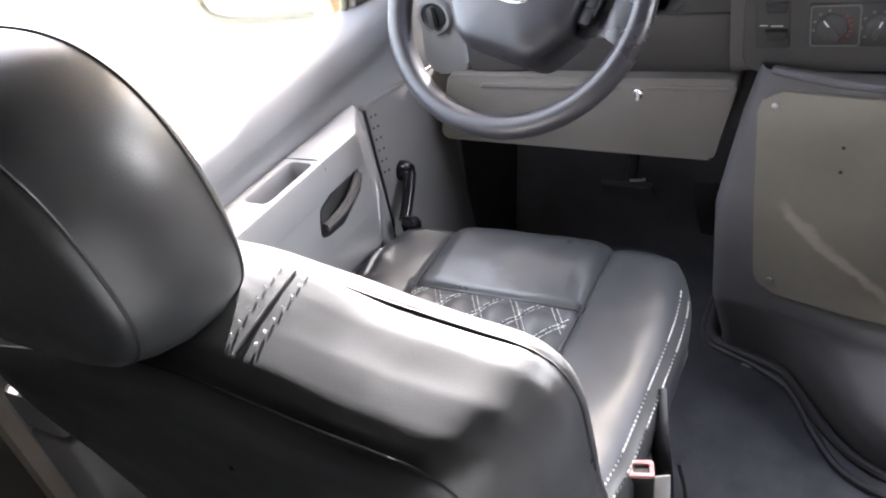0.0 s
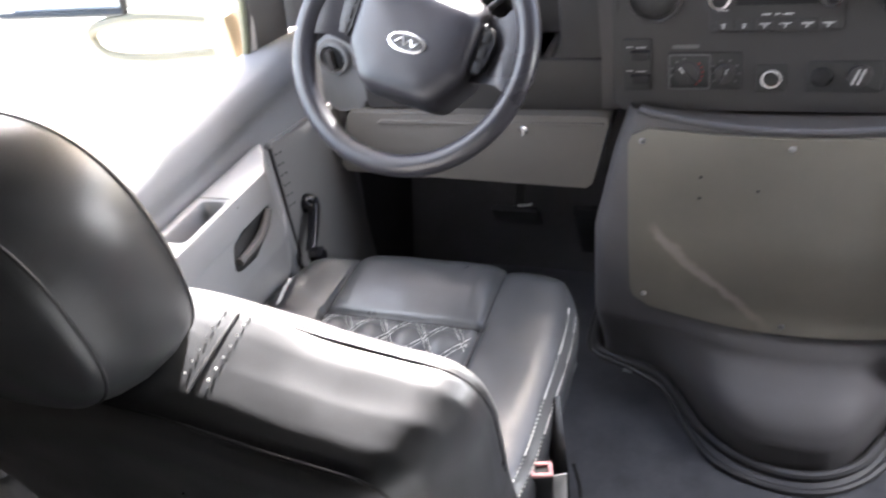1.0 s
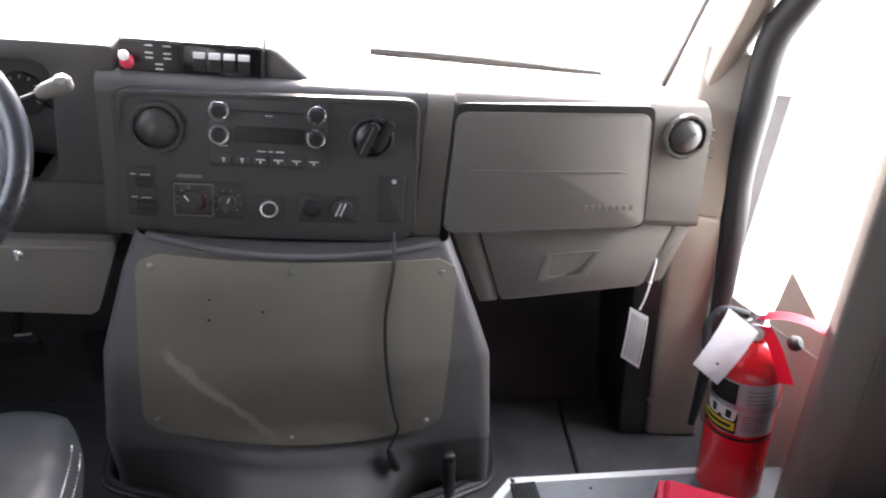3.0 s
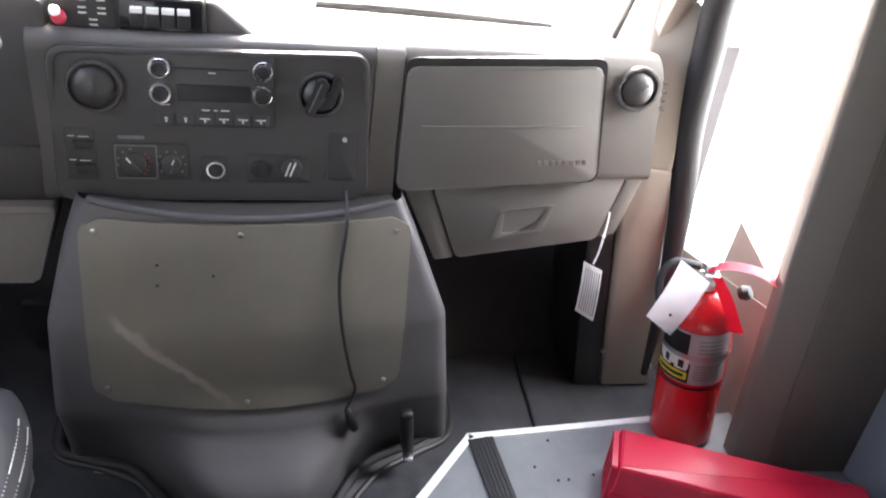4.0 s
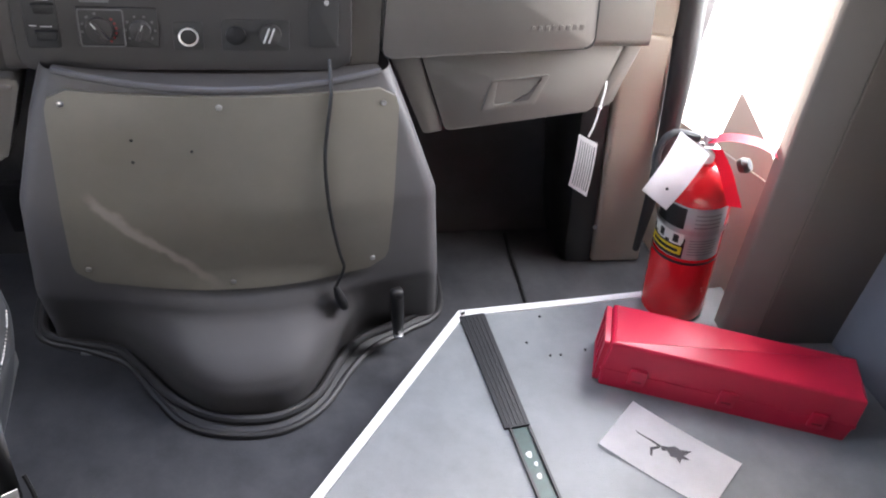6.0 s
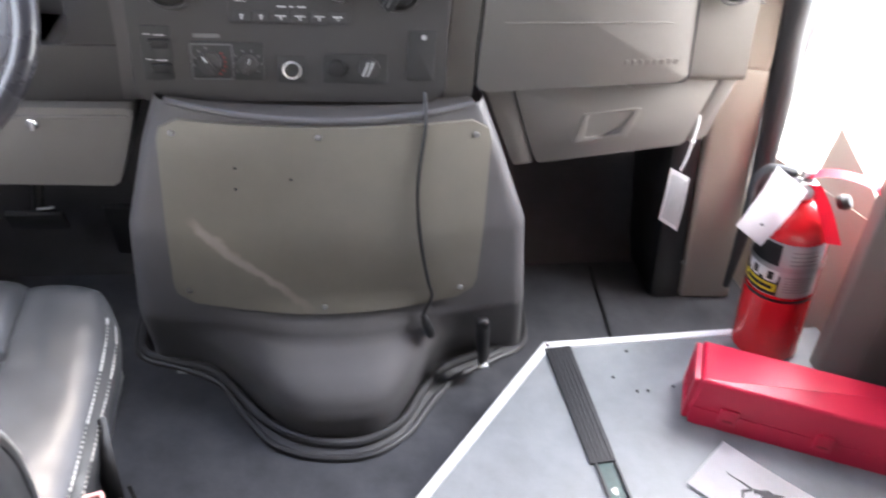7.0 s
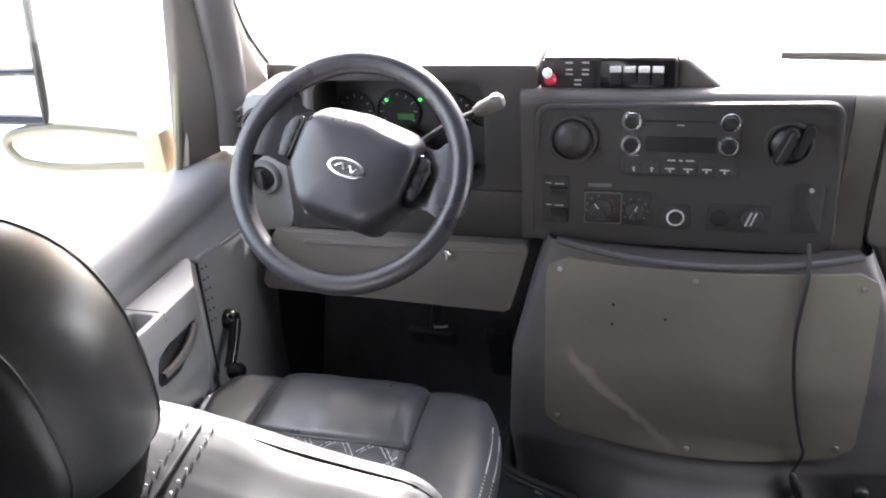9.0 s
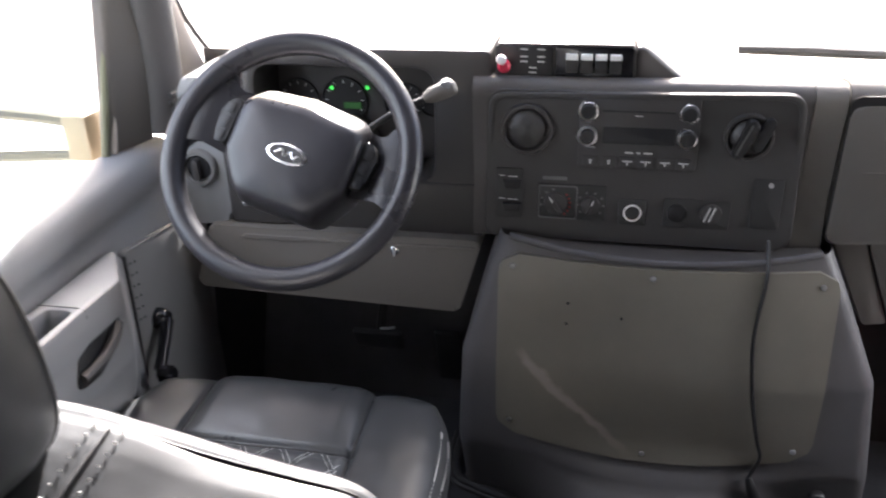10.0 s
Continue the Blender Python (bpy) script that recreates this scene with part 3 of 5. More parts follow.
# switch block
sw = part("switch_block", face_prism(-0.246, -0.199, 0.648, 0.737, 0.004, -0.003, 0.0025), PANELM, dash, "black block with two rocker switches")
for z in (0.712, 0.671):
    part("rocker", join(face_prism(-0.231, -0.202, z - 0.010, z + 0.004, 0.004, 0.002, 0.008), face_prism(-0.233, -0.201, z + 0.001, z + 0.0055, 0.002, 0.002, 0.0105)), BLACK, sw)
    part("mark", face_prism(-0.240, -0.230, z + 0.011, z + 0.0125, 0.0004, 0.002, 0.0032, 0), SILVERLABEL, sw)
    part("mark", face_prism(-0.225, -0.208, z + 0.010, z + 0.0115, 0.0004, 0.002, 0.0032, 0), SILVERLABEL, sw)

# heater controls
heat = part("heater_control", face_prism(-0.174, -0.058, 0.650, 0.713, 0.004, -0.003, 0.0028), PANELM, dash, "black heater control panel with two dials")
part("heater_frame", move(ring(rrect(0, 0, 0.066, 0.060, 0.004, 3), rrect(0, 0, 0.061, 0.055, 0.003, 3), 0.002, 0.0042, "xy"), face(-0.139, 0.681)), DIMPRINT, heat)
dial(-0.143, 0.679, 0.020, 0.016, heat, BEZEL, 35)
dial(-0.084, 0.679, 0.016, 0.020, heat, BEZEL, -20)


def arc_marks(x, z, r, a0, a1, n, w, mat, parent, name="scale_mark"):
    for k in range(n):
        a = a0 + (a1 - a0) * k / max(1, n - 1)
        part(name, move(box(r - 0.0018, r + 0.0018, -w, w, 0.002, 0.0036), face(x, z) @ pose(0, 0, 0, 0, 0, a)), mat, parent)


arc_marks(-0.143, 0.679, 0.0245, 100, 190, 4, 0.002, DIMPRINT, heat)
arc_marks(-0.143, 0.679, 0.0245, -50, 40, 6, 0.002, material("red print", (0.22, 0.03, 0.03), 0.6), heat, "heat_mark")
arc_marks(-0.084, 0.679, 0.0215, -40, 220, 8, 0.0018, DIMPRINT, heat)
part("mark", face_prism(-0.166, -0.125, 0.7195, 0.7255, 0.001, -0.001, 0.0012, 0), material("faint print", (0.16, 0.16, 0.16), 0.6), heat)

# power sockets and blank panel
sock = part("power_socket", lathe([(0.0122, -0.012), (0.0124, 0.004), (0.0150, 0.0042), (0.0156, 0.002), (0.0156, -0.002)], face(-0.014, 0.668), 28), CHROME, dash, "chrome ringed power socket")
part("socket_well", lathe([(0.0121, 0.0030), (0.0112, -0.006), (0, -0.010)], face(-0.014, 0.668), 20), material("amber well", (0.20, 0.09, 0.03), 0.4), sock)
part("socket_plate", face_prism(-0.037, 0.009, 0.646, 0.692, 0.004, -0.003, 0.0018), PANELM, sock)
aux = part("auxiliary_panel", face_prism(0.036, 0.143, 0.646, 0.697, 0.005, -0.003, 0.0020), PANELM, dash, "black auxiliary dial panel")
part("socket_cap", lathe([(0.016, 0), (0.0155, 0.005), (0.013, 0.0065), (0, 0.0065)], face(0.058, 0.672), 24), BLACK, aux)
dial(0.112, 0.674, 0.018, 0.014, aux, BEZEL, -20)
part("mark", move(box(-0.0015, 0.0015, -0.013, 0.013, 0.0135, 0.0146), face(0.105, 0.676) @ pose(0, 0, 0, 0, 0, -20)), SILVERLABEL, aux)
part("mark", move(box(-0.0015, 0.0015, -0.013, 0.013, 0.0135, 0.0146), face(0.113, 0.676) @ pose(0, 0, 0, 0, 0, -20)), SILVERLABEL, aux)
blank = part("blank_panel", face_prism(0.174, 0.221, 0.652, 0.738, 0.004, -0.003, 0.0022), PANELM, dash)
part("indicator", lathe([(0.0042, 0), (0.0040, 0.003), (0.002, 0.003), (0.002, 0.001), (0, 0.001)], face(0.200, 0.728, 0.0022), 12), SILVERLABEL, blank)

# switch pod on the dash top
pod_prof = rpoly([(-0.256, 0.856), (-0.022, 0.856), (-0.028, 0.938), (-0.252, 0.938)], 0.010, 4)
pod = part("switch_pod", prism(pod_prof, 0.16, 0.022, 0.0012), BEZEL, dash, "black aftermarket switch pod")
part("fairing", hull6([(-0.026, 0.024, 0.868), (0.068, 0.030, 0.868), (0.075, 0.15, 0.868), (-0.026, 0.15, 0.868),
                       (-0.026, 0.030, 0.935), (-0.010, 0.036, 0.932), (-0.005, 0.14, 0.930), (-0.026, 0.15, 0.935)], 0.008, 3), DASH_DARK, pod)


def pod_plate(x0, x1, z0, z1, r, o0, o1, bev=0.001):
    return prism(rrect((x0 + x1) / 2, (z0 + z1) / 2, x1 - x0, z1 - z0, r, 3), 0.022 - o0, 0.022 - o1, bev)


part("switch_plate", pod_plate(-0.252, -0.158, 0.871, 0.934, 0.003, 0, 0.003), BLACK, pod)
part("rocker_plate", pod_plate(-0.154, -0.030, 0.871, 0.934, 0.003, 0, 0.003), GLOSS, pod)
for x in (-0.128, -0.104, -0.081, -0.058):
    rk = part("rocker", pod_plate(x - 0.0095, x + 0.0095, 0.893, 0.921, 0.002, 0.002, 0.008), BLACK, pod)
    part("rocker_cap", pod_plate(x - 0.0092, x + 0.0092, 0.914, 0.9235, 0.0015, 0.002, 0.0095), WHITE, rk, "white rocker cap")
for x, z in ((-0.206, 0.917), (-0.206, 0.909), (-0.178, 0.917), (-0.178, 0.909), (-0.191, 0.899), (-0.191, 0.891), (-0.206, 0.929), (-0.178, 0.929), (-0.178, 0.879)):
    part("mark", pod_plate(x - 0.006, x + 0.006, z - 0.0013, z + 0.0013, 0.0004, 0.002, 0.0036, 0), SILVERLABEL, pod)
redk = part("warning_knob", lathe([(0.006, 0), (0.006, 0.012), (0.010, 0.016), (0.0105, 0.024), (0.007, 0.028), (0, 0.028)], facing(-0.236, 0.02, 0.906, 10) @ pose(0, 0, 0, 12, 0, 0), 16), RED, pod, "red pull knob")
part("knob_tip", lathe([(0.0085, 0.0), (0.007, 0.006), (0, 0.008)], facing(-0.240, -0.006, 0.917, 10), 14), WHITE, redk)

# ---- dashboard, passenger side ----
glove_out = rpoly([(0.3005, 0.624), (0.688, 0.650), (0.653, 0.874), (0.3005, 0.858)], 0.018, 5)
# black door gap, widened along the top as the overhang's painted shadow
part("glove_gap_shade", prism(rpoly([(0.2985, 0.6225), (0.6925, 0.6465), (0.6585, 0.888), (0.2985, 0.873)], 0.020, 5), 0.01, -0.0085), BLACK, dash, "dark gap round the glove box door, with painted overhang shadow along its top")
glove = part("glove_door", prism(glove_out, 0.01, -0.012, 0.006), DASH, dash, "taupe glove box door")
part("groove", tube([(0.335, -0.0125, 0.752), (0.50, -0.0135, 0.757), (0.63, -0.0125, 0.760)], 0.0012, 6), DASH, glove)
for i in range(8):
    x = 0.560 + 0.013 * i
    part("raised_mark", box(x, x + 0.008, -0.0128, -0.011, 0.680 + 0.0006 * i, 0.690 + 0.0006 * i, 0.0006, 1), DASH, glove)
low = [(0.439, 0.467), (0.728, 0.507), (0.762, 0.652), (0.374, 0.625)]
part("lower_panel", prism(rpoly(low, 0.010, 4), 0.10, 0.010, 0.005), DASH, dash, "taupe panel below the glove box")
part("lower_panel_side", prism(rpoly([(0.318, 0.620), (0.3705, 0.626), (0.4355, 0.465), (0.396, 0.461)], 0.006, 3), 0.10, 0.012, 0.004), DASH, dash)
part("lower_panel_end", prism(rpoly([(0.7315, 0.508), (0.768, 0.521), (0.803, 0.655), (0.7655, 0.652)], 0.008, 3), 0.10, 0.012, 0.005), DASH, dash)
part("lower_panel_gap", prism([(0.425, 0.470), (0.760, 0.520), (0.790, 0.640), (0.362, 0.615)], 0.09, 0.022), BLACK, dash, "dark gaps between the lower panels")
part("catch", prism(rpoly([(0.560, 0.634), (0.600, 0.628), (0.655, 0.632), (0.680, 0.648), (0.600, 0.650)], 0.010, 4), 0.02, 0.001, 0.004), DASH, dash)
rec = part("handle_recess", ring(rpoly([(0.500, 0.507), (0.606, 0.524), (0.626, 0.588), (0.513, 0.573)], 0.006, 3),
                                 rpoly([(0.524, 0.523), (0.589, 0.534), (0.611, 0.582), (0.524, 0.571)], 0.005, 3), 0.012, 0.0065, bev=0.002), DASH, dash, "recessed pull in the lower panel")
part("recess_floor", prism(rpoly([(0.524, 0.523), (0.589, 0.534), (0.611, 0.582), (0.524, 0.571)], 0.005, 3), 0.012, 0.0092), DASH, rec)
part("recess_lip", hull6([(0.560, 0.004, 0.530), (0.590, 0.004, 0.535), (0.590, 0.012, 0.535), (0.560, 0.012, 0.530),
                          (0.590, 0.007, 0.548), (0.611, 0.007, 0.582), (0.611, 0.012, 0.582), (0.590, 0.012, 0.548)]), DASH_DARK, rec)
air_vent(0.7285, 0.835, 0.042, facing(0.7285, -0.006, 0.835, 3), dash, 30, DASH_DARK)
lou = part("side_outlet", hull6([(0.782, 0.002, 0.776), (0.794, 0.004, 0.776), (0.794, 0.045, 0.776), (0.782, 0.045, 0.776),
                                 (0.772, 0.002, 0.858), (0.783, 0.004, 0.858), (0.783, 0.045, 0.858), (0.772, 0.045, 0.858)], 0.005), BLACK, dash, "black side outlet at the dash end")
for i in range(4):
    part("louvre_bar", box(0.7815 - 0.0022 * i, 0.7965 - 0.0022 * i, 0.0, 0.030, 0.792 + 0.017 * i, 0.795 + 0.017 * i), DASH_DARK, lou)

# ---- dashboard, driver's side ----
part("driver_pad", pad(-0.845, -0.29, [(0.33, 0.845), (0.16, 0.885), (0.14, 0.60), (0.33, 0.60)]), DASH_DARK, dash, "charcoal driver's side of the dash")
hood = part("instrument_hood", ring(rpoly([(-0.722, 0.612), (-0.266, 0.604), (-0.258, 0.928), (-0.700, 0.925)], 0.014, 6),
                                    rpoly([(-0.690, 0.690), (-0.362, 0.690), (-0.356, 0.893), (-0.680, 0.893)], 0.035, 6), 0.18, 0.012, bev=0.008), BEZEL, dash, "charcoal instrument hood")
clus = part("instrument_panel", prism(rrect(-0.525, 0.79, 0.34, 0.21, 0.03), 0.16, 0.13), BEZEL, hood, "dark instrument panel with lit green lamps")
for x, r in ((-0.645, 0.040), (-0.555, 0.045), (-0.44, 0.038), (-0.385, 0.026)):
    g = part("gauge", lathe([(r, 0), (r, 0.006), (r * 0.93, 0.006), (r * 0.90, 0.001), (0, 0.001)], facing(x, 0.13, 0.80), 32), BLACK, clus)
    for k in range(9):
        part("tick", move(box(r * 0.70, r * 0.86, -0.0008, 0.0008, 0.001, 0.002), facing(x, 0.13, 0.80) @ pose(0, 0, 0, 0, 0, -30 + 30 * k)), SILVERLABEL, g)
for x, z in ((-0.578, 0.823), (-0.508, 0.825)):
    part("green_lamp", lathe([(0.004, 0), (0.003, 0.002), (0, 0.002)], facing(x, 0.128, z), 10), GREENLIT, clus, "lit green arrow lamp")
part("green_display", box(-0.556, -0.522, 0.126, 0.129, 0.784, 0.796), glowing("dim green display", (0.03, 0.12, 0.03), 0.03), clus, "dim green read-out")
part("column_recess", box(-0.742, -0.272, 0.006, 0.14, 0.588, 0.690, 0.006), BEZEL, dash, "dark panel round the steering column")
knee_out = rpoly([(-0.843, 0.456), (-0.315, 0.441), (-0.270, 0.592), (-0.795, 0.592)], 0.012, 4)
knee = part("knee_panel", prism(knee_out, 0.10, -0.018, 0.008), DASH, dash, "taupe knee panel below the wheel")
part("ridge", prism(rpoly([(-0.735, 0.570), (-0.285, 0.572), (-0.283, 0.580), (-0.725, 0.578)], 0.003, 2), -0.014, -0.022, 0.002), DASH, knee)
lockp = part("lock", lathe([(0.0095, 0), (0.009, 0.006), (0.006, 0.008), (0, 0.008)], facing(-0.432, -0.019, 0.566), 18), CHROME, knee, "small chrome lock")
part("key_tab", box(-0.4335, -0.4305, -0.034, -0.026, 0.558, 0.574, 0.001), WHITE, lockp)
end = part("end_panel", prism(rpoly([(-0.850, 0.585), (-0.758, 0.588), (-0.726, 0.872), (-0.822, 0.872)], 0.025, 5), 0.16, 0.0, 0.010), DOORGREY, dash, "light grey dash end with vent and lamp switch")
air_vent(-0.790, 0.805, 0.042, facing(-0.790, 0.0, 0.805), end, 10)
for i in range(5):
    part("side_louvre", box(-0.846, -0.838, 0.004, 0.03, 0.775 + 0.014 * i, 0.784 + 0.014 * i, 0.001, 1), BLACK, end)
lsw = part("lamp_switch", lathe([(0.036, 0), (0.036, 0.006), (0.032, 0.012), (0.026, 0.012), (0.024, 0.004), (0, 0.004)], facing(-0.803, 0.0, 0.703), 32), DOORMID, end, "round lamp switch with grey ring")
part("switch_disc", lathe([(0.0235, 0.003), (0.022, 0.010), (0, 0.011)], facing(-0.803, 0.0, 0.703), 28), BLACK, lsw)
part("switch_grip", move(prism(rrect(0, 0, 0.011, 0.040, 0.005), 0.009, 0.024, 0.002, "xy"), facing(-0.803, 0.0, 0.703)), BEZEL, lsw)
part("column_panel", box(-0.754, -0.640, -0.004, 0.06, 0.595, 0.746, 0.006), BEZEL, dash, "dark switch panel beside the column")
part("column_switch", lathe([(0.010, 0), (0.009, 0.006), (0, 0.006)], facing(-0.690, -0.004, 0.668), 16), BLACK, dash)

# ---- steering wheel and column ----
wheel = thing("steering_wheel", "dark grey moulded steering wheel, turned slightly", "steering wheel", (-0.541, -0.05, 0.70))
AX = Matrix.Translation((-0.5397, -0.2038, 0.8091)) @ pose(0, 0, 0, 0, 0, 2) @ Euler((radians(51.8), 0, 0)).to_matrix().to_4x4()
W = AX @ pose(0, 0, 0, 0, 0, -17)
RIM = 0.1885
part("rim", move(tube([(RIM * math.cos(2 * math.pi * i / 96), RIM * math.sin(2 * math.pi * i / 96), 0.0) for i in range(96)], 0.0192, 18, True, 0.92), W), WHEEL, wheel, "textured grey rim")


def spoke_outline(sg):
    """A spoke that widens towards the rim, with hollow fillets above and below."""
    rim = [(0.186 * math.cos(radians(a)), 0.186 * math.sin(radians(a))) for a in range(37, -17, -6)]
    upper = [(0.080, 0.086), (0.104, 0.076), (0.119, 0.073), (0.132, 0.078), (0.141, 0.092)]
    lower = [(0.174, -0.034), (0.167, -0.020), (0.150, -0.014), (0.120, -0.018), (0.080, -0.034)]
    return [(sg * x, y) for x, y in upper + rim + lower]


def dished(bm):
    """Sink the inner end of a spoke below the rim."""
    for v in bm.verts:
        v.co.z -= 0.36 * max(0.0, 0.180 - abs(v.co.x))
    return bm


for sg in (-1, 1):
    part("spoke", move(dished(prism(spoke_outline(sg), -0.020, 0.008, 0.006, "xy", 3)), W), WHEEL, wheel, "", True, 50)
hub_out = rpoly([(-0.098, 0.070), (0.0, 0.080), (0.106, 0.070), (0.103, -0.026), (0.066, -0.080), (-0.056, -0.080), (-0.095, -0.024)], 0.034, 7)


def hub_mesh():
    bm = bmesh.new()
    rows = []
    for s, z, lift in ((1.06, -0.070, 0.004), (1.10, -0.034, 0.014), (1.10, -0.014, 0.016), (1.06, -0.002, 0.012), (1.01, 0.016, 0.002), (0.97, 0.022, 0.0), (0.90, 0.0265, 0.0), (0.72, 0.030, 0.0), (0.45, 0.032, 0.0), (0.2, 0.0325, 0.0)):
        rows.append([bm.verts.new((x * min(s, 1.01), y * s + lift * min(1.0, max(0.0, y / 0.06)), z)) for x, y in hub_out])
    n = len(hub_out)
    for a, b in zip(rows, rows[1:]):
        for i in range(n):
            bm.faces.new((a[i], a[(i + 1) % n], b[(i + 1) % n], b[i]))
    bm.faces.new(rows[0])
    bm.faces.new(rows[-1])
    return bm


hub = part("hub_pad", move(hub_mesh(), W), WHEEL, wheel, "domed grey horn pad", True, 50)
part("badge", move(lathe([(0.033, 0), (0.033, 0.002), (0.030, 0.003), (0, 0.003)], Matrix.Diagonal((1, 0.46, 1, 1)), 36), W @ pose(0.008, -0.003, 0.0322)), CHROME, hub, "plain oval chrome badge")
part("badge_field", move(lathe([(0.0285, 0), (0.0285, 0.0006), (0, 0.0006)], Matrix.Diagonal((1, 0.42, 1, 1)), 36), W @ pose(0.008, -0.003, 0.0353)), BEZEL, hub)
part("badge_stroke", move(tube(spline([(-0.018, -0.003, 0), (-0.008, 0.005, 0), (-0.002, -0.004, 0), (0.006, 0.004, 0), (0.012, -0.004, 0), (0.019, 0.002, 0)], 5), 0.0016, 6), W @ pose(0.008, -0.003, 0.0362)), CHROME, hub)
for sg in (-1, 1):
    sp = part("switch_pad", move(prism(rpoly([(sg * 0.106, 0.064), (sg * 0.122, 0.058), (sg * 0.133, 0.036), (sg * 0.129, -0.002), (sg * 0.106, -0.020)], 0.007, 4), -0.016, 0.0075, 0.003, "xy"), W), BLACK, wheel, "black spoke switches")
    for k in range(3):
        y = 0.036 - 0.024 * k
        part("key", move(prism(rrect(sg * 0.1185, y + 0.008, 0.015, 0.019, 0.004, 3), 0.007, 0.0092, 0.0008, "xy"), W), BLACK, sp)
part("column", tube([(-0.54, -0.165, 0.785), (-0.54, -0.12, 0.762), (-0.54, -0.02, 0.735), (-0.54, 0.10, 0.72)], [0.050, 0.058, 0.060, 0.062], 20), BLACK, wheel, "black column shroud")
shift = spline([(-0.50, -0.12, 0.775), (-0.46, -0.115, 0.812), (-0.40, -0.09, 0.850), (-0.345, -0.07, 0.872)], 5)
part("shift_lever", tube(shift, 0.0055, 8), BLACK, wheel, "dark gear lever")
part("shift_knob", move(tube([(0, 0, 0), (0.012, 0, 0.002), (0.034, 0, 0.006), (0.050, 0, 0.008), (0.054, 0, 0.0085)], [0.007, 0.0125, 0.014, 0.0125, 0.007], 14), Matrix.Translation((-0.355, -0.073, 0.869)) @ pose(0, 0, 0, 0, -12, 10)), DASH, wheel, "grey gear lever knob")
part("shift_button", move(box(0.030, 0.046, -0.010, 0.010, 0.004, 0.022, 0.004), Matrix.Translation((-0.353, -0.075, 0.870)) @ pose(0, 0, 0, 0, -12, 10)), DOORGREY, wheel)
part("stalk", tube(spline([(-0.58, -0.12, 0.80), (-0.63, -0.11, 0.80), (-0.685, -0.10, 0.795)], 4), [0.006] * 8 + [0.007], 8), BLACK, wheel, "indicator stalk")
part("tilt_lever", tube([(-0.60, -0.09, 0.697), (-0.645, -0.10, 0.689), (-0.677, -0.10, 0.681)], [0.005, 0.006, 0.007], 8), DOORGREY, wheel, "pale tilt lever")
part("yellow_wire", tube(spline([(-0.455, -0.135, 0.800), (-0.435, -0.130, 0.797), (-0.415, -0.13, 0.790)], 4), 0.0018, 6), YELLOW, wheel)

# ---- pedals ----
ped = thing("brake_pedal", "black brake pedal with a bright bare edge", "pedal", (-0.51, 0.2, 0.2))
part("pad", move(box(-0.055, 0.055, -0.008, 0.008, -0.03, 0.03, 0.006), pose(-0.53, 0.16, 0.245, 25)), RUBBER, ped)
part("arm", tube([(-0.53, 0.17, 0.25), (-0.53, 0.24, 0.34), (-0.53, 0.28, 0.48)], 0.011, 8), BLACK, ped)
part("bare_edge", tube([(-0.520, 0.143, 0.283), (-0.500, 0.141, 0.286), (-0.488, 0.142, 0.289)], 0.003, 6), STEEL, ped)
acc = thing("accelerator_pedal", "black accelerator pedal on the toe board", "pedal", (-0.38, 0.25, 0.1))
part("pad", move(box(-0.03, 0.03, -0.008, 0.008, -0.09, 0.09, 0.006), pose(-0.385, 0.24, 0.16, 20)), RUBBER, acc)


# ---- driver's seat ----
seat = thing("driver_seat", "black leatherette driver's seat with diamond quilting and white stitching", "seat", (-0.55, -0.55, 0))
SCX, SCY, SHX, SHY = -0.546, -0.528, 0.284, 0.301


def bump(d, w):
    return math.exp(-(d / w) ** 2)


def seat_z(x, y):
    """Height of the cushion's top skin, with bolsters and sewn seams."""
    z = 0.417 + 0.003 * noise.noise((x * 9, y * 9, 0)) + 0.0012 * noise.noise((x * 26, y * 26, 3))
    side = max(0.0, (abs(x + 0.556) - 0.142) / 0.125)
    if side > 0:
        z += 0.013 * math.sin(min(1.0, side) * math.pi * 0.62)
    inner = abs(x + 0.556) < 0.142
    if inner and y > -0.405:
        t = (y + 0.405) / 0.155
        z += 0.017 * min(1.0, (0.142 - abs(x + 0.556)) / 0.035) ** 0.6 * math.sin(min(1, max(0, t)) * math.pi * 0.72)
    z -= 0.006 * bump(abs(x + 0.556) - 0.142 + 0.03 * max(0, y + 0.40), 0.0055)
    if abs(x + 0.556) < 0.15:
        z -= 0.008 * bump(y + 0.405, 0.006)
    return z


def cushion_f(u, v):
    a, b = (u * 2 - 1) * 1.22, (v * 2 - 1) * 1.22
    p, q = max(-1, min(1, a)), max(-1, min(1, b))
    k = 0.27
    x = SCX + SHX * p * math.sqrt(1 - k * q * q * q * q)
    y = SCY + SHY * q * math.sqrt(1 - k * p * p * p * p)
    e = max(abs(p), abs(q))
    z = seat_z(x, y)
    if e > 0.80:
        t = (e - 0.80) / 0.20
        z -= 0.045 * (1 - math.sqrt(max(0, 1 - t ** 2.4)))
    if e > 0.93:
        z -= 0.004 * bump(e - 0.965, 0.012)
    o = max(abs(a), abs(b)) - 1
    if o > 0:
        z -= o / 0.22 * 0.11
        x = SCX + (x - SCX) * (1 - 0.10 * o - 1.6 * o * o)
        y = SCY + (y - SCY) * (1 - 0.10 * o - 1.6 * o * o)
    return (x, y, z)


cushion = part("cushion", sheet(cushion_f, 190, 190), LEATHER, seat, "", True, 80)


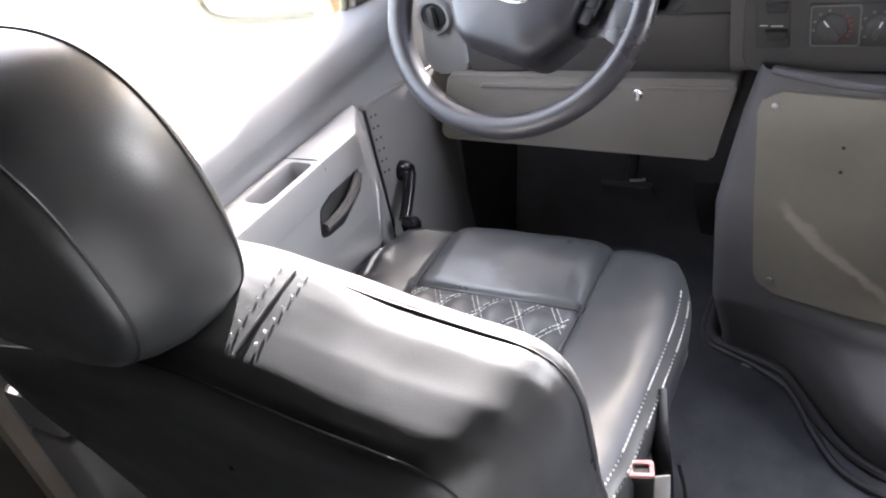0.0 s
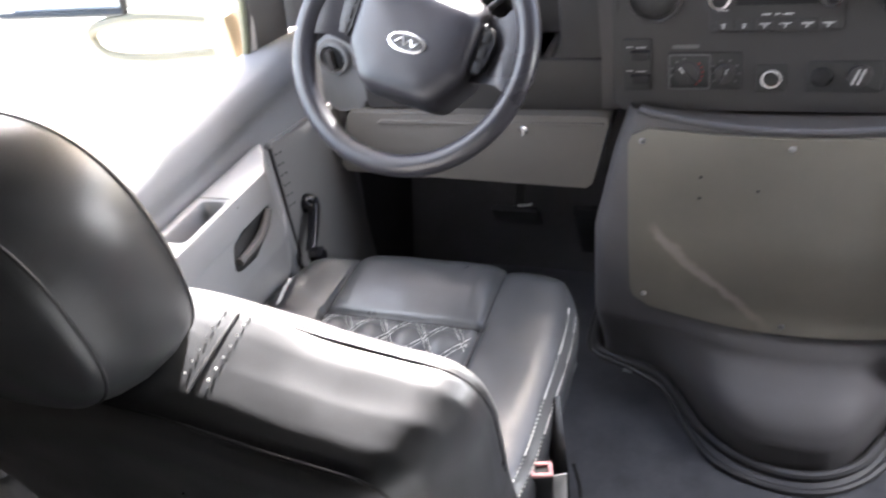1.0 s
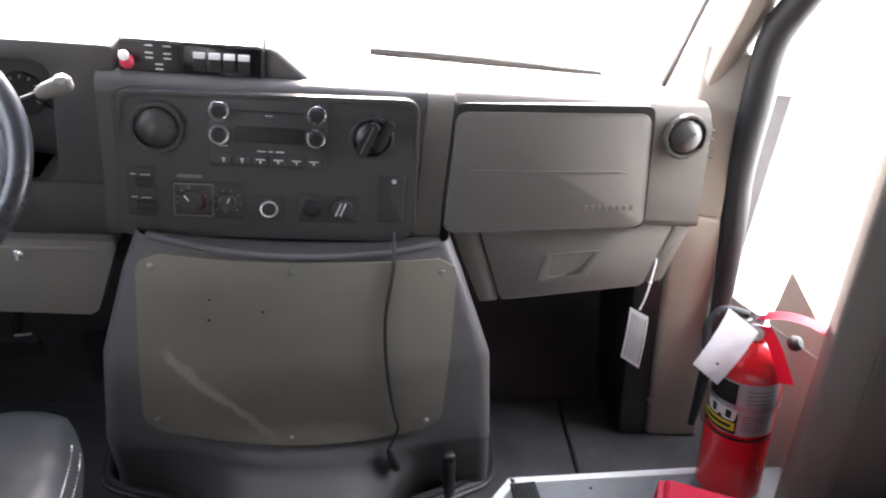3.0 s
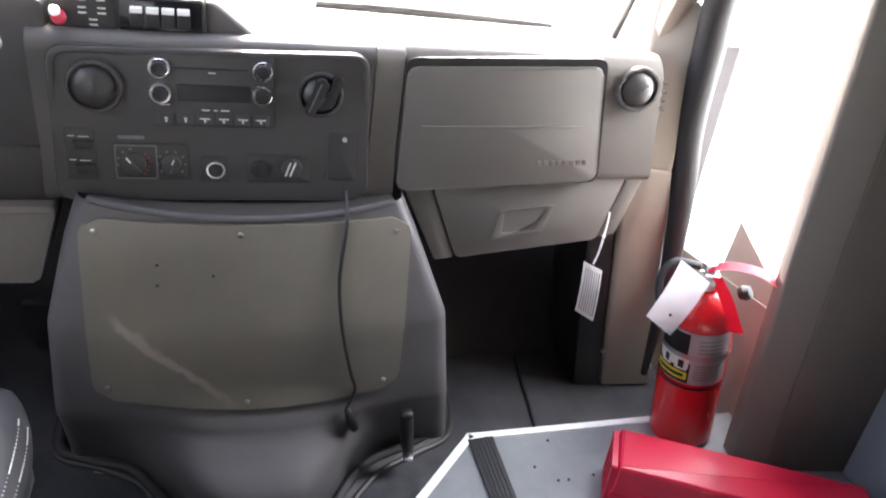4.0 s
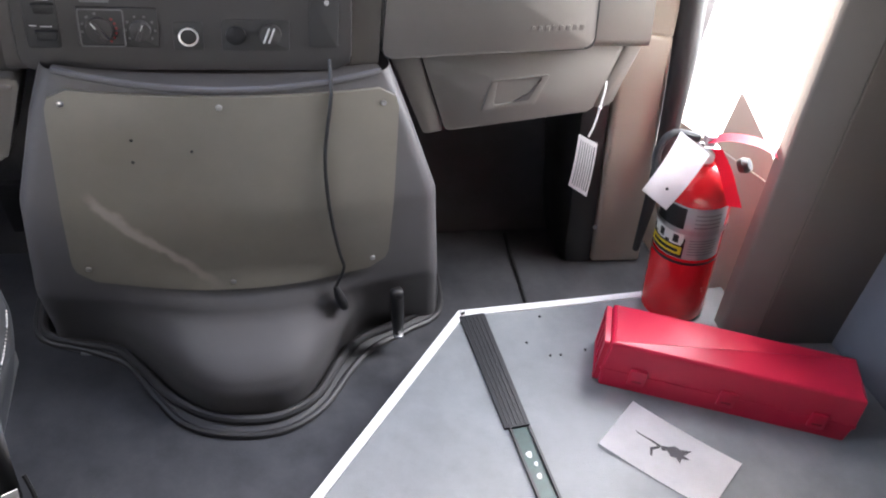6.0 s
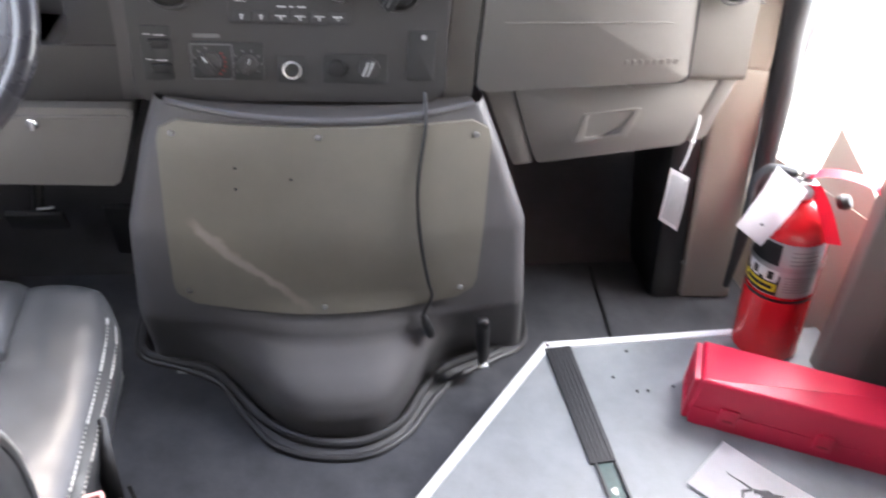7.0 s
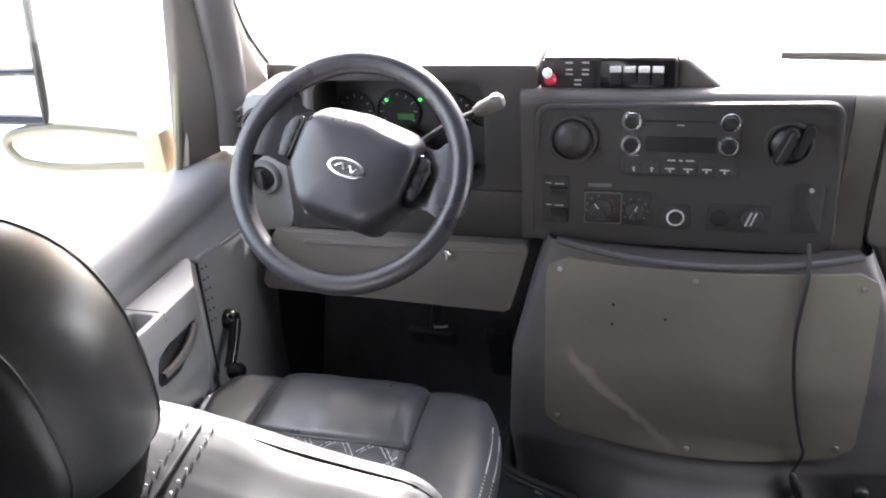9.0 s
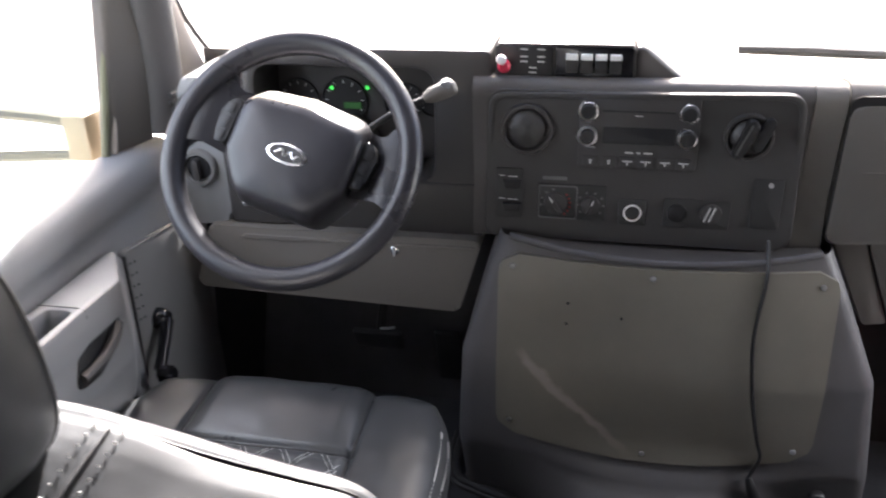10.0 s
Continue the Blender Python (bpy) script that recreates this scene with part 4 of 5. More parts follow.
def quilt_f(u, v):
    x = -0.694 + 0.276 * u
    y = -0.80 + 0.388 * v
    s1, s2 = x / 0.066 + y / 0.100, x / 0.066 - y / 0.100
    puff = (abs(math.sin(math.pi * s1)) * abs(math.sin(math.pi * s2))) ** 0.6
    edge = min(1, min(u, 1 - u) * 14, min(v, 1 - v) * 18)
    return (x, y, seat_z(x, y) + 0.001 + 0.0105 * puff * edge)


part("quilted_insert", sheet(quilt_f, 130, 170), QUILT, cushion, "diamond quilted insert", True, 80)


def dashes(path, step=0.0078, length=0.0055, r=0.0009, lift=0.0015):
    """A row of stitches along a line of points."""
    pts = [Vector(p) for p in path]
    out = bmesh.new()
    run, acc = 0.0, 0.0
    for a, b in zip(pts, pts[1:]):
        d = (b - a).length
        while acc < run + d:
            t0 = (acc - run) / d
            t1 = min(1.0, t0 + length / d)
            p, q = a.lerp(b, t0), a.lerp(b, t1)
            way = (q - p).normalized()
            w = way.orthogonal().normalized() * r
            h = way.cross(w).normalized() * r
            ends = [[out.verts.new(c + k) for k in (w, h, -w, -h)] for c in (p, p.lerp(q, 0.5) + Vector((0, 0, lift * 0.4)), q)]
            for e0, e1 in zip(ends, ends[1:]):
                for i in range(4):
                    out.faces.new((e0[i], e0[(i + 1) % 4], e1[(i + 1) % 4], e1[i]))
            out.faces.new(ends[0])
            out.faces.new(ends[2])
            acc += step
        run += d
    return out


def edge_line(e, n=60, side=1):
    """Points along the cushion's side at a share e of its half width."""
    out = []
    for i in range(n + 1):
        q = -0.9 + 1.62 * i / n
        x, y, z = cushion_f((side * e / 1.22 + 1) / 2, (q / 1.22 + 1) / 2)
        out.append((x, y, z + 0.001))
    return out


for sd in (-1, 1):
    for e in (0.945, 0.985):
        tagged(part("stitching", dashes(edge_line(e, 60, sd), 0.0078, 0.0056, 0.0013), THREAD, cushion, "row of white stitches"), kind="stuff")
for fam in (1, -1):
    rows = []
    for k in range(-22, 12):
        for off in (-0.065, 0.065):
            line = []
            for i in range(60):
                y = -0.79 + 0.375 * i / 59
                x = (k + off - fam * y / 0.100) * 0.066
                if -0.690 < x < -0.422:
                    line.append((x, y, quilt_f((x + 0.694) / 0.276, (y + 0.80) / 0.388)[2] + 0.0006))
            if len(line) > 3:
                rows.append(dashes(line, 0.0055, 0.0042, 0.0007, 0.0008))
    tagged(part("quilt_stitching", join(*rows), THREAD, cushion, "fine stitches along the quilting"), kind="stuff")

for pts in ([(-0.698, y, seat_z(-0.698, y)) for y in np.linspace(-0.80, -0.275, 40)], [(-0.414, y, seat_z(-0.414, y)) for y in np.linspace(-0.80, -0.275, 40)], [(x, -0.405, seat_z(x, -0.405)) for x in np.linspace(-0.698, -0.414, 24)]):
    part("seam", tube([(float(x), float(y), float(z) + 0.0015) for x, y, z in pts], 0.0022, 6), PIPING, cushion, "dark sewn seam")

part("seat_base", box(-0.76, -0.34, -0.76, -0.34, 0.0, 0.29, 0.02), BLACK, seat, "black seat pedestal")
part("slide_rail", box(-0.312, -0.292, -0.78, -0.30, 0.255, 0.285, 0.004), STEEL, seat, "bare steel slide rail")

# backrest: outline swept through its thickness
BCX = -0.537


def back_outline(n=96):
    """Half-width and height of the backrest's edge, from one side over the sloping shoulders to the other."""
    half = [(0.0, 0.850), (0.06, 0.845), (0.12, 0.831), (0.18, 0.813), (0.24, 0.799), (0.286, 0.788), (0.307, 0.768), (0.316, 0.732), (0.314, 0.68), (0.308, 0.60)]
    right = spline([(x, 0, z) for x, z in half], 8)
    pts = [(-p.x, p.z) for p in reversed(right)] + [(p.x, p.z) for p in right[1:]]
    run = [0.0]
    for p, q in zip(pts, pts[1:]):
        run.append(run[-1] + math.hypot(q[0] - p[0], q[1] - p[1]))
    out = []
    for i in range(n + 1):
        d = run[-1] * i / n
        out.append((interp(d, run, [p[0] for p in pts]), interp(d, run, [p[1] for p in pts])))
    return out


def backrest_f(u, v):
    """u along the outline from one bottom corner over the top to the other; v from the front skin over the edge to the rear skin."""
    ol = OUT
    n = len(ol) - 1
    i = min(n - 1, int(u * n))
    t = u * n - i
    ox, oz = ol[i][0] * (1 - t) + ol[i + 1][0] * t, ol[i][1] * (1 - t) + ol[i + 1][1] * t
    # section: front face -> rounded front edge -> gusset -> rounded rear edge -> rear face
    ins = interp(v, VS, INS)
    dep = interp(v, VS, DEP)
    x = BCX + ox * (1 - ins / 0.305)
    z = 0.60 + (oz - 0.60) * (1 - ins / 0.305)
    return x, dep, z


OUT = back_outline()
VS = [0, 0.10, 0.20, 0.26, 0.30, 0.34, 0.37, 0.39, 0.41, 0.46, 0.58, 0.66, 0.70, 0.72, 0.74, 0.78, 0.84, 1.0]
INS = [0.30, 0.14, 0.060, 0.028, 0.010, 0.002, 0.0, 0.0015, 0.001, 0.003, 0.013, 0.026, 0.037, 0.044, 0.048, 0.062, 0.095, 0.30]
DEP = [0.030, 0.034, 0.034, 0.032, 0.028, 0.021, 0.014, 0.008, 0.002, -0.015, -0.050, -0.080, -0.096, -0.103, -0.108, -0.116, -0.124, -0.130]


def lean_y(z):
    return -0.795 - 0.20 * (z - 0.45)


def backrest_mesh():
    bm = bmesh.new()
    nu, nv = 120, 90
    g = []
    for i in range(nu + 1):
        row = []
        for j in range(nv + 1):
            x, d, z = backrest_f(i / nu, j / nv)
            wrinkle = 0.0012 * noise.noise((x * 14, d * 40, z * 14)) + 0.004 * noise.noise((x * 5, d * 9, z * 5))
            row.append(bm.verts.new((x, lean_y(z) + d + wrinkle, z + wrinkle)))
        g.append(row)
    for i in range(nu):
        for j in range(nv):
            bm.faces.new((g[i][j], g[i + 1][j], g[i + 1][j + 1], g[i][j + 1]))
    # straight lower part
    lower = []
    for i in (0, nu):
        lower.append([bm.verts.new((v.co.x * 1.0, lean_y(0.40) + (v.co.y - lean_y(v.co.z)), 0.40)) for v in g[i]])
    for k, i in enumerate((0, nu)):
        for j in range(nv):
            bm.faces.new((g[i][j], g[i][j + 1], lower[k][j + 1], lower[k][j]))
    return bm


backrest = part("backrest", backrest_mesh(), LEATHER, seat, "black leatherette backrest", True, 80)
part("backrest_core", hull6([(BCX - 0.29, lean_y(0.42) - 0.11, 0.42), (BCX + 0.29, lean_y(0.42) - 0.11, 0.42), (BCX + 0.29, lean_y(0.42) + 0.045, 0.42), (BCX - 0.29, lean_y(0.42) + 0.045, 0.42),
                             (BCX - 0.27, lean_y(0.68) - 0.10, 0.68), (BCX + 0.27, lean_y(0.68) - 0.10, 0.68), (BCX + 0.27, lean_y(0.68) + 0.045, 0.68), (BCX - 0.27, lean_y(0.68) + 0.045, 0.68)]), LEATHER, backrest)


def back_line(v, u0, u1, lift=0.0012, n=60):
    out = []
    for i in range(n + 1):
        x, d, z = backrest_f(u0 + (u1 - u0) * i / n, v)
        out.append((x, lean_y(z) + d, z + lift))
    return out


part("piping", tube(back_line(0.388, 0.02, 0.98, 0.0), 0.0014, 6), PIPING, backrest, "dark front piping")
part("piping", tube(back_line(0.725, 0.02, 0.98, 0.001), 0.0014, 6), PIPING, backrest, "dark rear piping")
def across_line(u, v0, v1, n=30):
    out = []
    for i in range(n + 1):
        x, d, z = backrest_f(u, v0 + (v1 - v0) * i / n)
        wrinkle = 0.0012 * noise.noise((x * 14, d * 40, z * 14)) + 0.004 * noise.noise((x * 5, d * 9, z * 5))
        out.append((x + 0.0015, lean_y(z) + d + wrinkle - 0.0015, z + wrinkle + 0.0012))
    return out


for uc in (0.60, 0.40):
    part("cross_seam", tube(across_line(uc, 0.40, 0.66), 0.0016, 6), PIPING, backrest)
    for o in (-0.012, 0.012):
        tagged(part("stitching", dashes(across_line(uc + o, 0.40, 0.64), 0.0115, 0.0072, 0.0013, 0.002), THREAD, backrest, "row of white stitches over the gusset"), kind="stuff")

# headrest
HC = Vector((-0.578, -0.935, 0.940))


def head_outline(n=96):
    out = []
    for i in range(n):
        a = 2 * math.pi * i / n
        ca, sa = math.cos(a), math.sin(a)
        out.append((math.copysign(abs(ca) ** 0.72, ca), math.copysign(abs(sa) ** 0.72, sa)))
    return out


def headrest_mesh():
    bm = bmesh.new()
    rows = []
    for s, d in ((0.0, 0.036), (0.5, 0.038), (0.88, 0.036), (0.96, 0.032), (0.985, 0.027), (0.995, 0.022), (1.02, 0.0), (1.0, -0.030), (0.95, -0.052),
                 (0.90, -0.064), (0.885, -0.068), (0.875, -0.072), (0.80, -0.080), (0.5, -0.088), (0.0, -0.090)):
        row = []
        for x, z in head_outline():
            px, pz = x * 0.136 * s, z * 0.130 * s
            w = 0.002 * noise.noise((px * 20, d * 20, pz * 20))
            row.append(bm.verts.new((HC.x + px, HC.y + d - 0.12 * pz + w, HC.z + pz)))
        rows.append(row)
    n = len(rows[0])
    for a, b in zip(rows, rows[1:]):
        for i in range(n):
            bm.faces.new((a[i], a[(i + 1) % n], b[(i + 1) % n], b[i]))
    bmesh.ops.remove_doubles(bm, verts=bm.verts, dist=0.0001)
    return bm


head = part("headrest", headrest_mesh(), LEATHER, seat, "black padded headrest", True, 80)
for s, d in ((0.990, 0.025), (0.884, -0.069)):
    part("piping", tube([(HC.x + x * 0.136 * s, HC.y + d - 0.12 * z * 0.130 * s, HC.z + z * 0.130 * s) for x, z in head_outline()], 0.0016, 6, True), PIPING, head)

# belt buckle on its stalk
buckle = thing("belt_buckle", "black belt buckle with red and white top beside the seat", "belt buckle", (-0.275, -0.62, 0.0))
BM = pose(-0.268, -0.640, 0.365, 8, 6, 20)
part("shell", move(box(-0.022, 0.022, -0.011, 0.011, -0.085, 0.030, 0.004), BM), BLACK, buckle)
part("release", move(ring(rrect(0, 0, 0.042, 0.022, 0.003, 3), rrect(0.006, 0, 0.020, 0.012, 0.002, 3), 0.030, 0.035, "xy", 0.001), BM), material("faded red plastic", (0.62, 0.30, 0.30), 0.45), buckle, "faded red release button")
part("stalk", tube(spline([(-0.268, -0.645, 0.29), (-0.275, -0.66, 0.20), (-0.30, -0.66, 0.12)], 5), 0.012, 8, flat=0.4), BLACK, buckle)
belt2 = thing("seat_belt_anchor", "black seat belt anchor with a white label", "seat belt", (-0.245, -0.59, 0.0))
part("webbing", tube(spline([(-0.272, -0.52, 0.40), (-0.255, -0.575, 0.375), (-0.247, -0.600, 0.32), (-0.25, -0.62, 0.20), (-0.28, -0.63, 0.06)], 6), 0.018, 8, flat=0.25), BLACK, belt2)
part("label", move(box(-0.010, 0.010, -0.0015, 0.0015, -0.026, 0.026, 0.001), pose(-0.243, -0.617, 0.330, -8, 6, 30)), WHITE, belt2, "white printed label")
part("strap_loop", tube(spline([(-0.225, -0.60, 0.37), (-0.215, -0.615, 0.33), (-0.222, -0.625, 0.28)], 6), 0.003, 6), BLACK, belt2)

# ---- driver's door ----
POCKET = material("brown pocket lining", (0.07, 0.058, 0.055), 0.7)
door = thing("door_1", "grey plastic driver's door with armrest and window crank", "door", (-0.9, -0.4, 0.1), kind="structure")
part("door_skin", join(box(-0.955, -0.925, -0.95, 0.10, -0.05, 0.735), box(-0.955, -0.925, -0.95, -0.86, 0.735, 1.45), box(-0.955, -0.925, -0.95, 0.10, 1.42, 1.50)), TRIM, door)


def door_f(u, v):
    y = -0.95 + 1.05 * u
    z = 0.08 + 0.68 * v
    x = interp(z, [0.08, 0.40, 0.55, 0.64, 0.665, 0.69, 0.72, 0.74, 0.752, 0.76], [-0.90, -0.872, -0.866, -0.872, -0.878, -0.866, -0.868, -0.877, -0.893, -0.925])
    return (x, y, z)


part("door_panel", sheet(door_f, 20, 60), DOORGREY, door, "light grey door lining")
part("map_panel", prism(rpoly([(-0.222, 0.36), (-0.210, 0.624), (0.05, 0.585), (0.06, 0.12), (-0.20, 0.12)], 0.012, 4), -0.89, -0.857, 0.006, "yz"), DOORMID, door, "mid grey lower door panel")
part("panel_seam", tube([(-0.8565, -0.2115, 0.618), (-0.8565, -0.216, 0.50), (-0.8565, -0.222, 0.38)], 0.003, 6), BLACK, door, "dark seam behind the armrest end")
for i in range(2):
    for k in range(6):
        part("speaker_hole", move(lathe([(0.0030, 0), (0.0028, 0.001), (0, 0.001)], pose(0, 0, 0, 0, 90, 0), 6), Matrix.Translation((-0.8572, -0.198 + 0.014 * i - 0.001 * k, 0.598 - 0.022 * k - 0.003 * i))), BLACK, door)


def arm_body():
    """Armrest body: slanting front end, drawn in towards its lower edge."""
    lo = [(-0.87, -0.95), (-0.825, -0.95), (-0.825, -0.31), (-0.862, -0.232), (-0.87, -0.232)]
    hi = [(-0.87, -0.95), (-0.792, -0.95), (-0.792, -0.325), (-0.856, -0.226), (-0.87, -0.226)]
    bm = bmesh.new()
    rows = [[bm.verts.new((x, y, z)) for x, y in o] for o, z in ((lo, 0.40), (hi, 0.505), (hi, 0.598))]
    for a, b in zip(rows, rows[1:]):
        for i in range(5):
            bm.faces.new((a[i], a[(i + 1) % 5], b[(i + 1) % 5], b[i]))
    bm.faces.new(rows[0])
    bm.faces.new(rows[-1])
    bmesh.ops.bevel(bm, geom=bm.edges[:], offset=0.008, segments=3, profile=0.5, affect='EDGES')
    return bm


arm = part("armrest", arm_body(), DOORGREY, door, "light grey armrest with a pull pocket")
SLOPE = Matrix(((1, 0, 0, 0), (0, 1, 0, 0), (0, -0.030, 1, -0.012), (0, 0, 0, 1)))
part("arm_cap", move(ring(rpoly([(-0.868, -0.95), (-0.788, -0.95), (-0.788, -0.330), (-0.864, -0.216)], 0.012, 6),
                          rpoly([(-0.846, -0.545), (-0.803, -0.545), (-0.803, -0.432), (-0.846, -0.432)], 0.010, 6), 0.594, 0.648, "xy", 0.007), SLOPE), DOORGREY, arm, "padded armrest top")
part("cap_joint", move(tube([(-0.862, -0.424, 0.6475), (-0.80, -0.424, 0.6485), (-0.790, -0.424, 0.645), (-0.7885, -0.424, 0.632)], 0.0012, 6), SLOPE), BLACK, arm)
part("pocket_floor", box(-0.852, -0.797, -0.551, -0.426, 0.599, 0.603), POCKET, arm, "dark floor of the pull pocket")
part("front_rib", prism(rpoly([(-0.262, 0.624), (-0.222, 0.630), (-0.230, 0.36), (-0.272, 0.36)], 0.010, 4), -0.88, -0.853, 0.005, "yz"), DOORGREY, door)
hnd = part("release_bezel", prism(rpoly([(-0.480, 0.538), (-0.420, 0.532), (-0.352, 0.560), (-0.345, 0.592), (-0.380, 0.602), (-0.460, 0.584)], 0.014, 4), -0.80, -0.7895, 0.003, "yz"), BLACK, door, "black door release recess")
part("release_lever", tube(spline([(-0.786, -0.466, 0.556), (-0.780, -0.42, 0.562), (-0.780, -0.385, 0.574), (-0.786, -0.360, 0.586)], 5), 0.008, 8), BEZEL, hnd)
crank = part("window_crank", tube([(-0.838, -0.155, 0.460), (-0.834, -0.172, 0.444), (-0.828, -0.205, 0.415), (-0.826, -0.226, 0.398)], [0.013, 0.0125, 0.011, 0.011], 12), GLOSS, door, "black window crank")
part("crank_hub", lathe([(0.020, 0), (0.019, 0.012), (0.014, 0.022), (0, 0.025)], pose(-0.857, -0.153, 0.461, 0, 90, 0), 20), GLOSS, crank)
part("crank_knob", lathe([(0.010, 0), (0.016, 0.006), (0.017, 0.024), (0.012, 0.031), (0, 0.032)], pose(-0.826, -0.230, 0.394, 0, 90, 0), 18), GLOSS, crank)
w2 = thing("window_2", "clear driver's door window", "window", (-0.94, -0.5, 0.8), kind="structure")
gp = part("pane", box(-0.942, -0.938, -0.86, -0.125, 0.735, 1.43), PANE, w2)
gp.visible_shadow = False
part("front_channel", tube([(-0.920, -0.108, 0.757), (-0.920, -0.065, 0.88), (-0.918, -0.022, 1.01), (-0.905, 0.0, 1.25), (-0.88, -0.03, 1.44)], 0.007, 8), material("yellow green window gasket", (0.12, 0.12, 0.07), 0.6), w2, "dull yellow-green window channel")
part("sail_panel", hull6([(-0.935, -0.100, 0.755), (-0.912, -0.096, 0.755), (-0.878, -0.012, 0.757), (-0.935, 0.0, 0.765),
                          (-0.935, 0.020, 1.25), (-0.905, 0.022, 1.25), (-0.880, 0.060, 1.25), (-0.935, 0.08, 1.25)], 0.006), material("brown window trim", (0.075, 0.066, 0.056), 0.6, grain=0.3), w2, "brown inner panel ahead of the window")
part("tan_edge", tube([(-0.913, -0.092, 0.757), (-0.913, -0.050, 0.88), (-0.911, -0.008, 1.01), (-0.900, 0.018, 1.25)], 0.006, 8), TRIM, w2, "tan edge strip")
part("corner_trim", tube(spline([(-0.872, 0.018, 0.762), (-0.871, 0.036, 0.86), (-0.870, 0.040, 1.0), (-0.864, 0.02, 1.20), (-0.84, -0.06, 1.42)], 6), 0.040, 14, flat=0.75), BEZEL, w2, "dark corner trim")

# outside mirror
mirror = thing("door_mirror", "tall pale exterior mirror on a tube arm", "mirror", (-1.25, 0.1, 0.7))
part("housing", box(-1.78, -1.395, 0.155, 0.20, 0.75, 1.40, 0.02), HOOD, mirror)
part("rim", tube([(-1.80, 0.15, 0.752), (-1.412, 0.15, 0.752), (-1.404, 0.15, 0.80), (-1.372, 0.15, 1.02), (-1.34, 0.15, 1.25), (-1.38, 0.15, 1.40)], 0.010, 8), BLACK, mirror, "black mirror rim")
part("mirror_split", tube([(-1.80, 0.148, 0.858), (-1.395, 0.148, 0.866)], 0.007, 6), BLACK, mirror)
part("arm", tube(spline([(-1.12, 0.15, 0.722), (-1.25, 0.15, 0.735), (-1.40, 0.15, 0.738), (-1.53, 0.15, 0.710), (-1.51, 0.15, 0.655), (-1.40, 0.15, 0.640), (-1.25, 0.15, 0.648), (-1.11, 0.15, 0.658)], 8), 0.013, 8), material("olive tube", (0.22, 0.20, 0.14), 0.5), mirror, "pale olive tube arm")
part("bracket", box(-1.01, -0.960, -0.088, -0.035, 0.735, 0.822, 0.008), material("tan bracket", (0.35, 0.28, 0.18), 0.6), mirror, "tan mounting bracket")
part("stay", tube([(-0.99, -0.05, 0.78), (-1.12, 0.15, 0.722), (-1.11, 0.15, 0.658), (-0.99, -0.05, 0.74)], 0.012, 8), BLACK, mirror)

# ---- passenger side and entry ----
setting("step_platform", prism(rpoly([(0.478, -0.155), (1.235, -0.127), (1.235, -3.2), (-0.10, -3.2), (-0.10, -0.815)], 0.004, 2), 0.0, 0.141, 0.0, "xy"), PLATF, "raised grey speckled vinyl floor", "floor", False)


def strip_along(a, b, w, h, z):
    a, b = Vector(a), Vector(b)
    d = (b - a).normalized()
    n = Vector((-d.y, d.x)) * w
    return prism([tuple(a), tuple(b), tuple(b + n), tuple(a + n)], z, z + h, 0.0015, "xy")


setting("trim_edge_front", strip_along((0.93, -0.128), (0.468, -0.1465), 0.017, 0.006, 0.138), WHITE, "white floor edge trim", "trim")
setting("trim_edge_side", strip_along((0.470, -0.145), (-0.112, -0.811), 0.017, 0.006, 0.138), WHITE, "white floor edge trim", "trim")
setting("trim_edge_face", prism([(0.470, -0.145), (-0.112, -0.811), (-0.108, -0.814), (0.474, -0.149)], 0.0, 0.137, 0.0, "xy"), RUBBER, "dark riser under the floor edge", "trim")
cover = thing("channel_cover", "black ribbed rubber channel cover on the floor", "floor strip", (0.51, -0.3, 0.141))
part("strip", prism([(0.466, -0.166), (0.519, -0.161), (0.524, -0.445), (0.476, -0.448)], 0.1412, 0.147, 0.0015, "xy"), RUBBER, cover)
for k in range(5):
    part("rib", tube([(0.4765 + 0.008 * k, -0.170, 0.1470), (0.4835 + 0.008 * k, -0.443, 0.1470)], 0.0011, 5), RUBBER, cover)
chan = thing("floor_channel", "dark green painted metal channel let into the floor", "channel", (0.51, -0.6, 0.141))
GREENP = material("dark green paint", (0.02, 0.06, 0.05), 0.4, blotch=0.4, blotch_size=60)
part("channel_bed", prism([(0.485, -0.448), (0.517, -0.446), (0.530, -0.82), (0.496, -0.82)], 0.1412, 0.1422, 0, "xy"), GREENP, chan)
for x in (0.484, 0.519):
    part("channel_wall", prism([(x, -0.448), (x + 0.004, -0.448), (x + 0.017, -0.82), (x + 0.012, -0.82)], 0.1412, 0.1475, 0, "xy"), BLACK, chan)
for x, y, s in ((0.497, -0.500, 0.012), (0.505, -0.522, 0.008), (0.502, -0.545, 0.010)):
    part("paint_chip", prism(rpoly([(x, y), (x + s, y + 0.004), (x + s * 0.8, y - s), (x + 0.002, y - s * 0.8)], 0.003, 2), 0.1422, 0.1428, 0, "xy"), WHITE, chan)

# kick panel post under the dash end, and the dark cover beside it
post = thing("kick_panel", "beige kick panel post below the dash end", "kick panel", (0.92, 0.06, 0.0))
part("panel", hull6([(0.907, 0.133, 0.0), (1.038, 0.125, 0.0), (1.038, 0.22, 0.0), (0.907, 0.22, 0.0),
                     (0.768, 0.040, 0.660), (0.864, 0.016, 0.660), (0.900, 0.20, 0.660), (0.775, 0.20, 0.660)], 0.012, 3), TRIM, post)
part("upper_trim", hull6([(0.770, 0.041, 0.655), (0.864, 0.017, 0.655), (0.900, 0.20, 0.655), (0.800, 0.20, 0.655),
                          (0.775, 0.090, 0.985), (0.838, 0.030, 0.985), (0.87, 0.16, 0.985), (0.800, 0.20, 0.985)], 0.010, 3), TRIM, post)
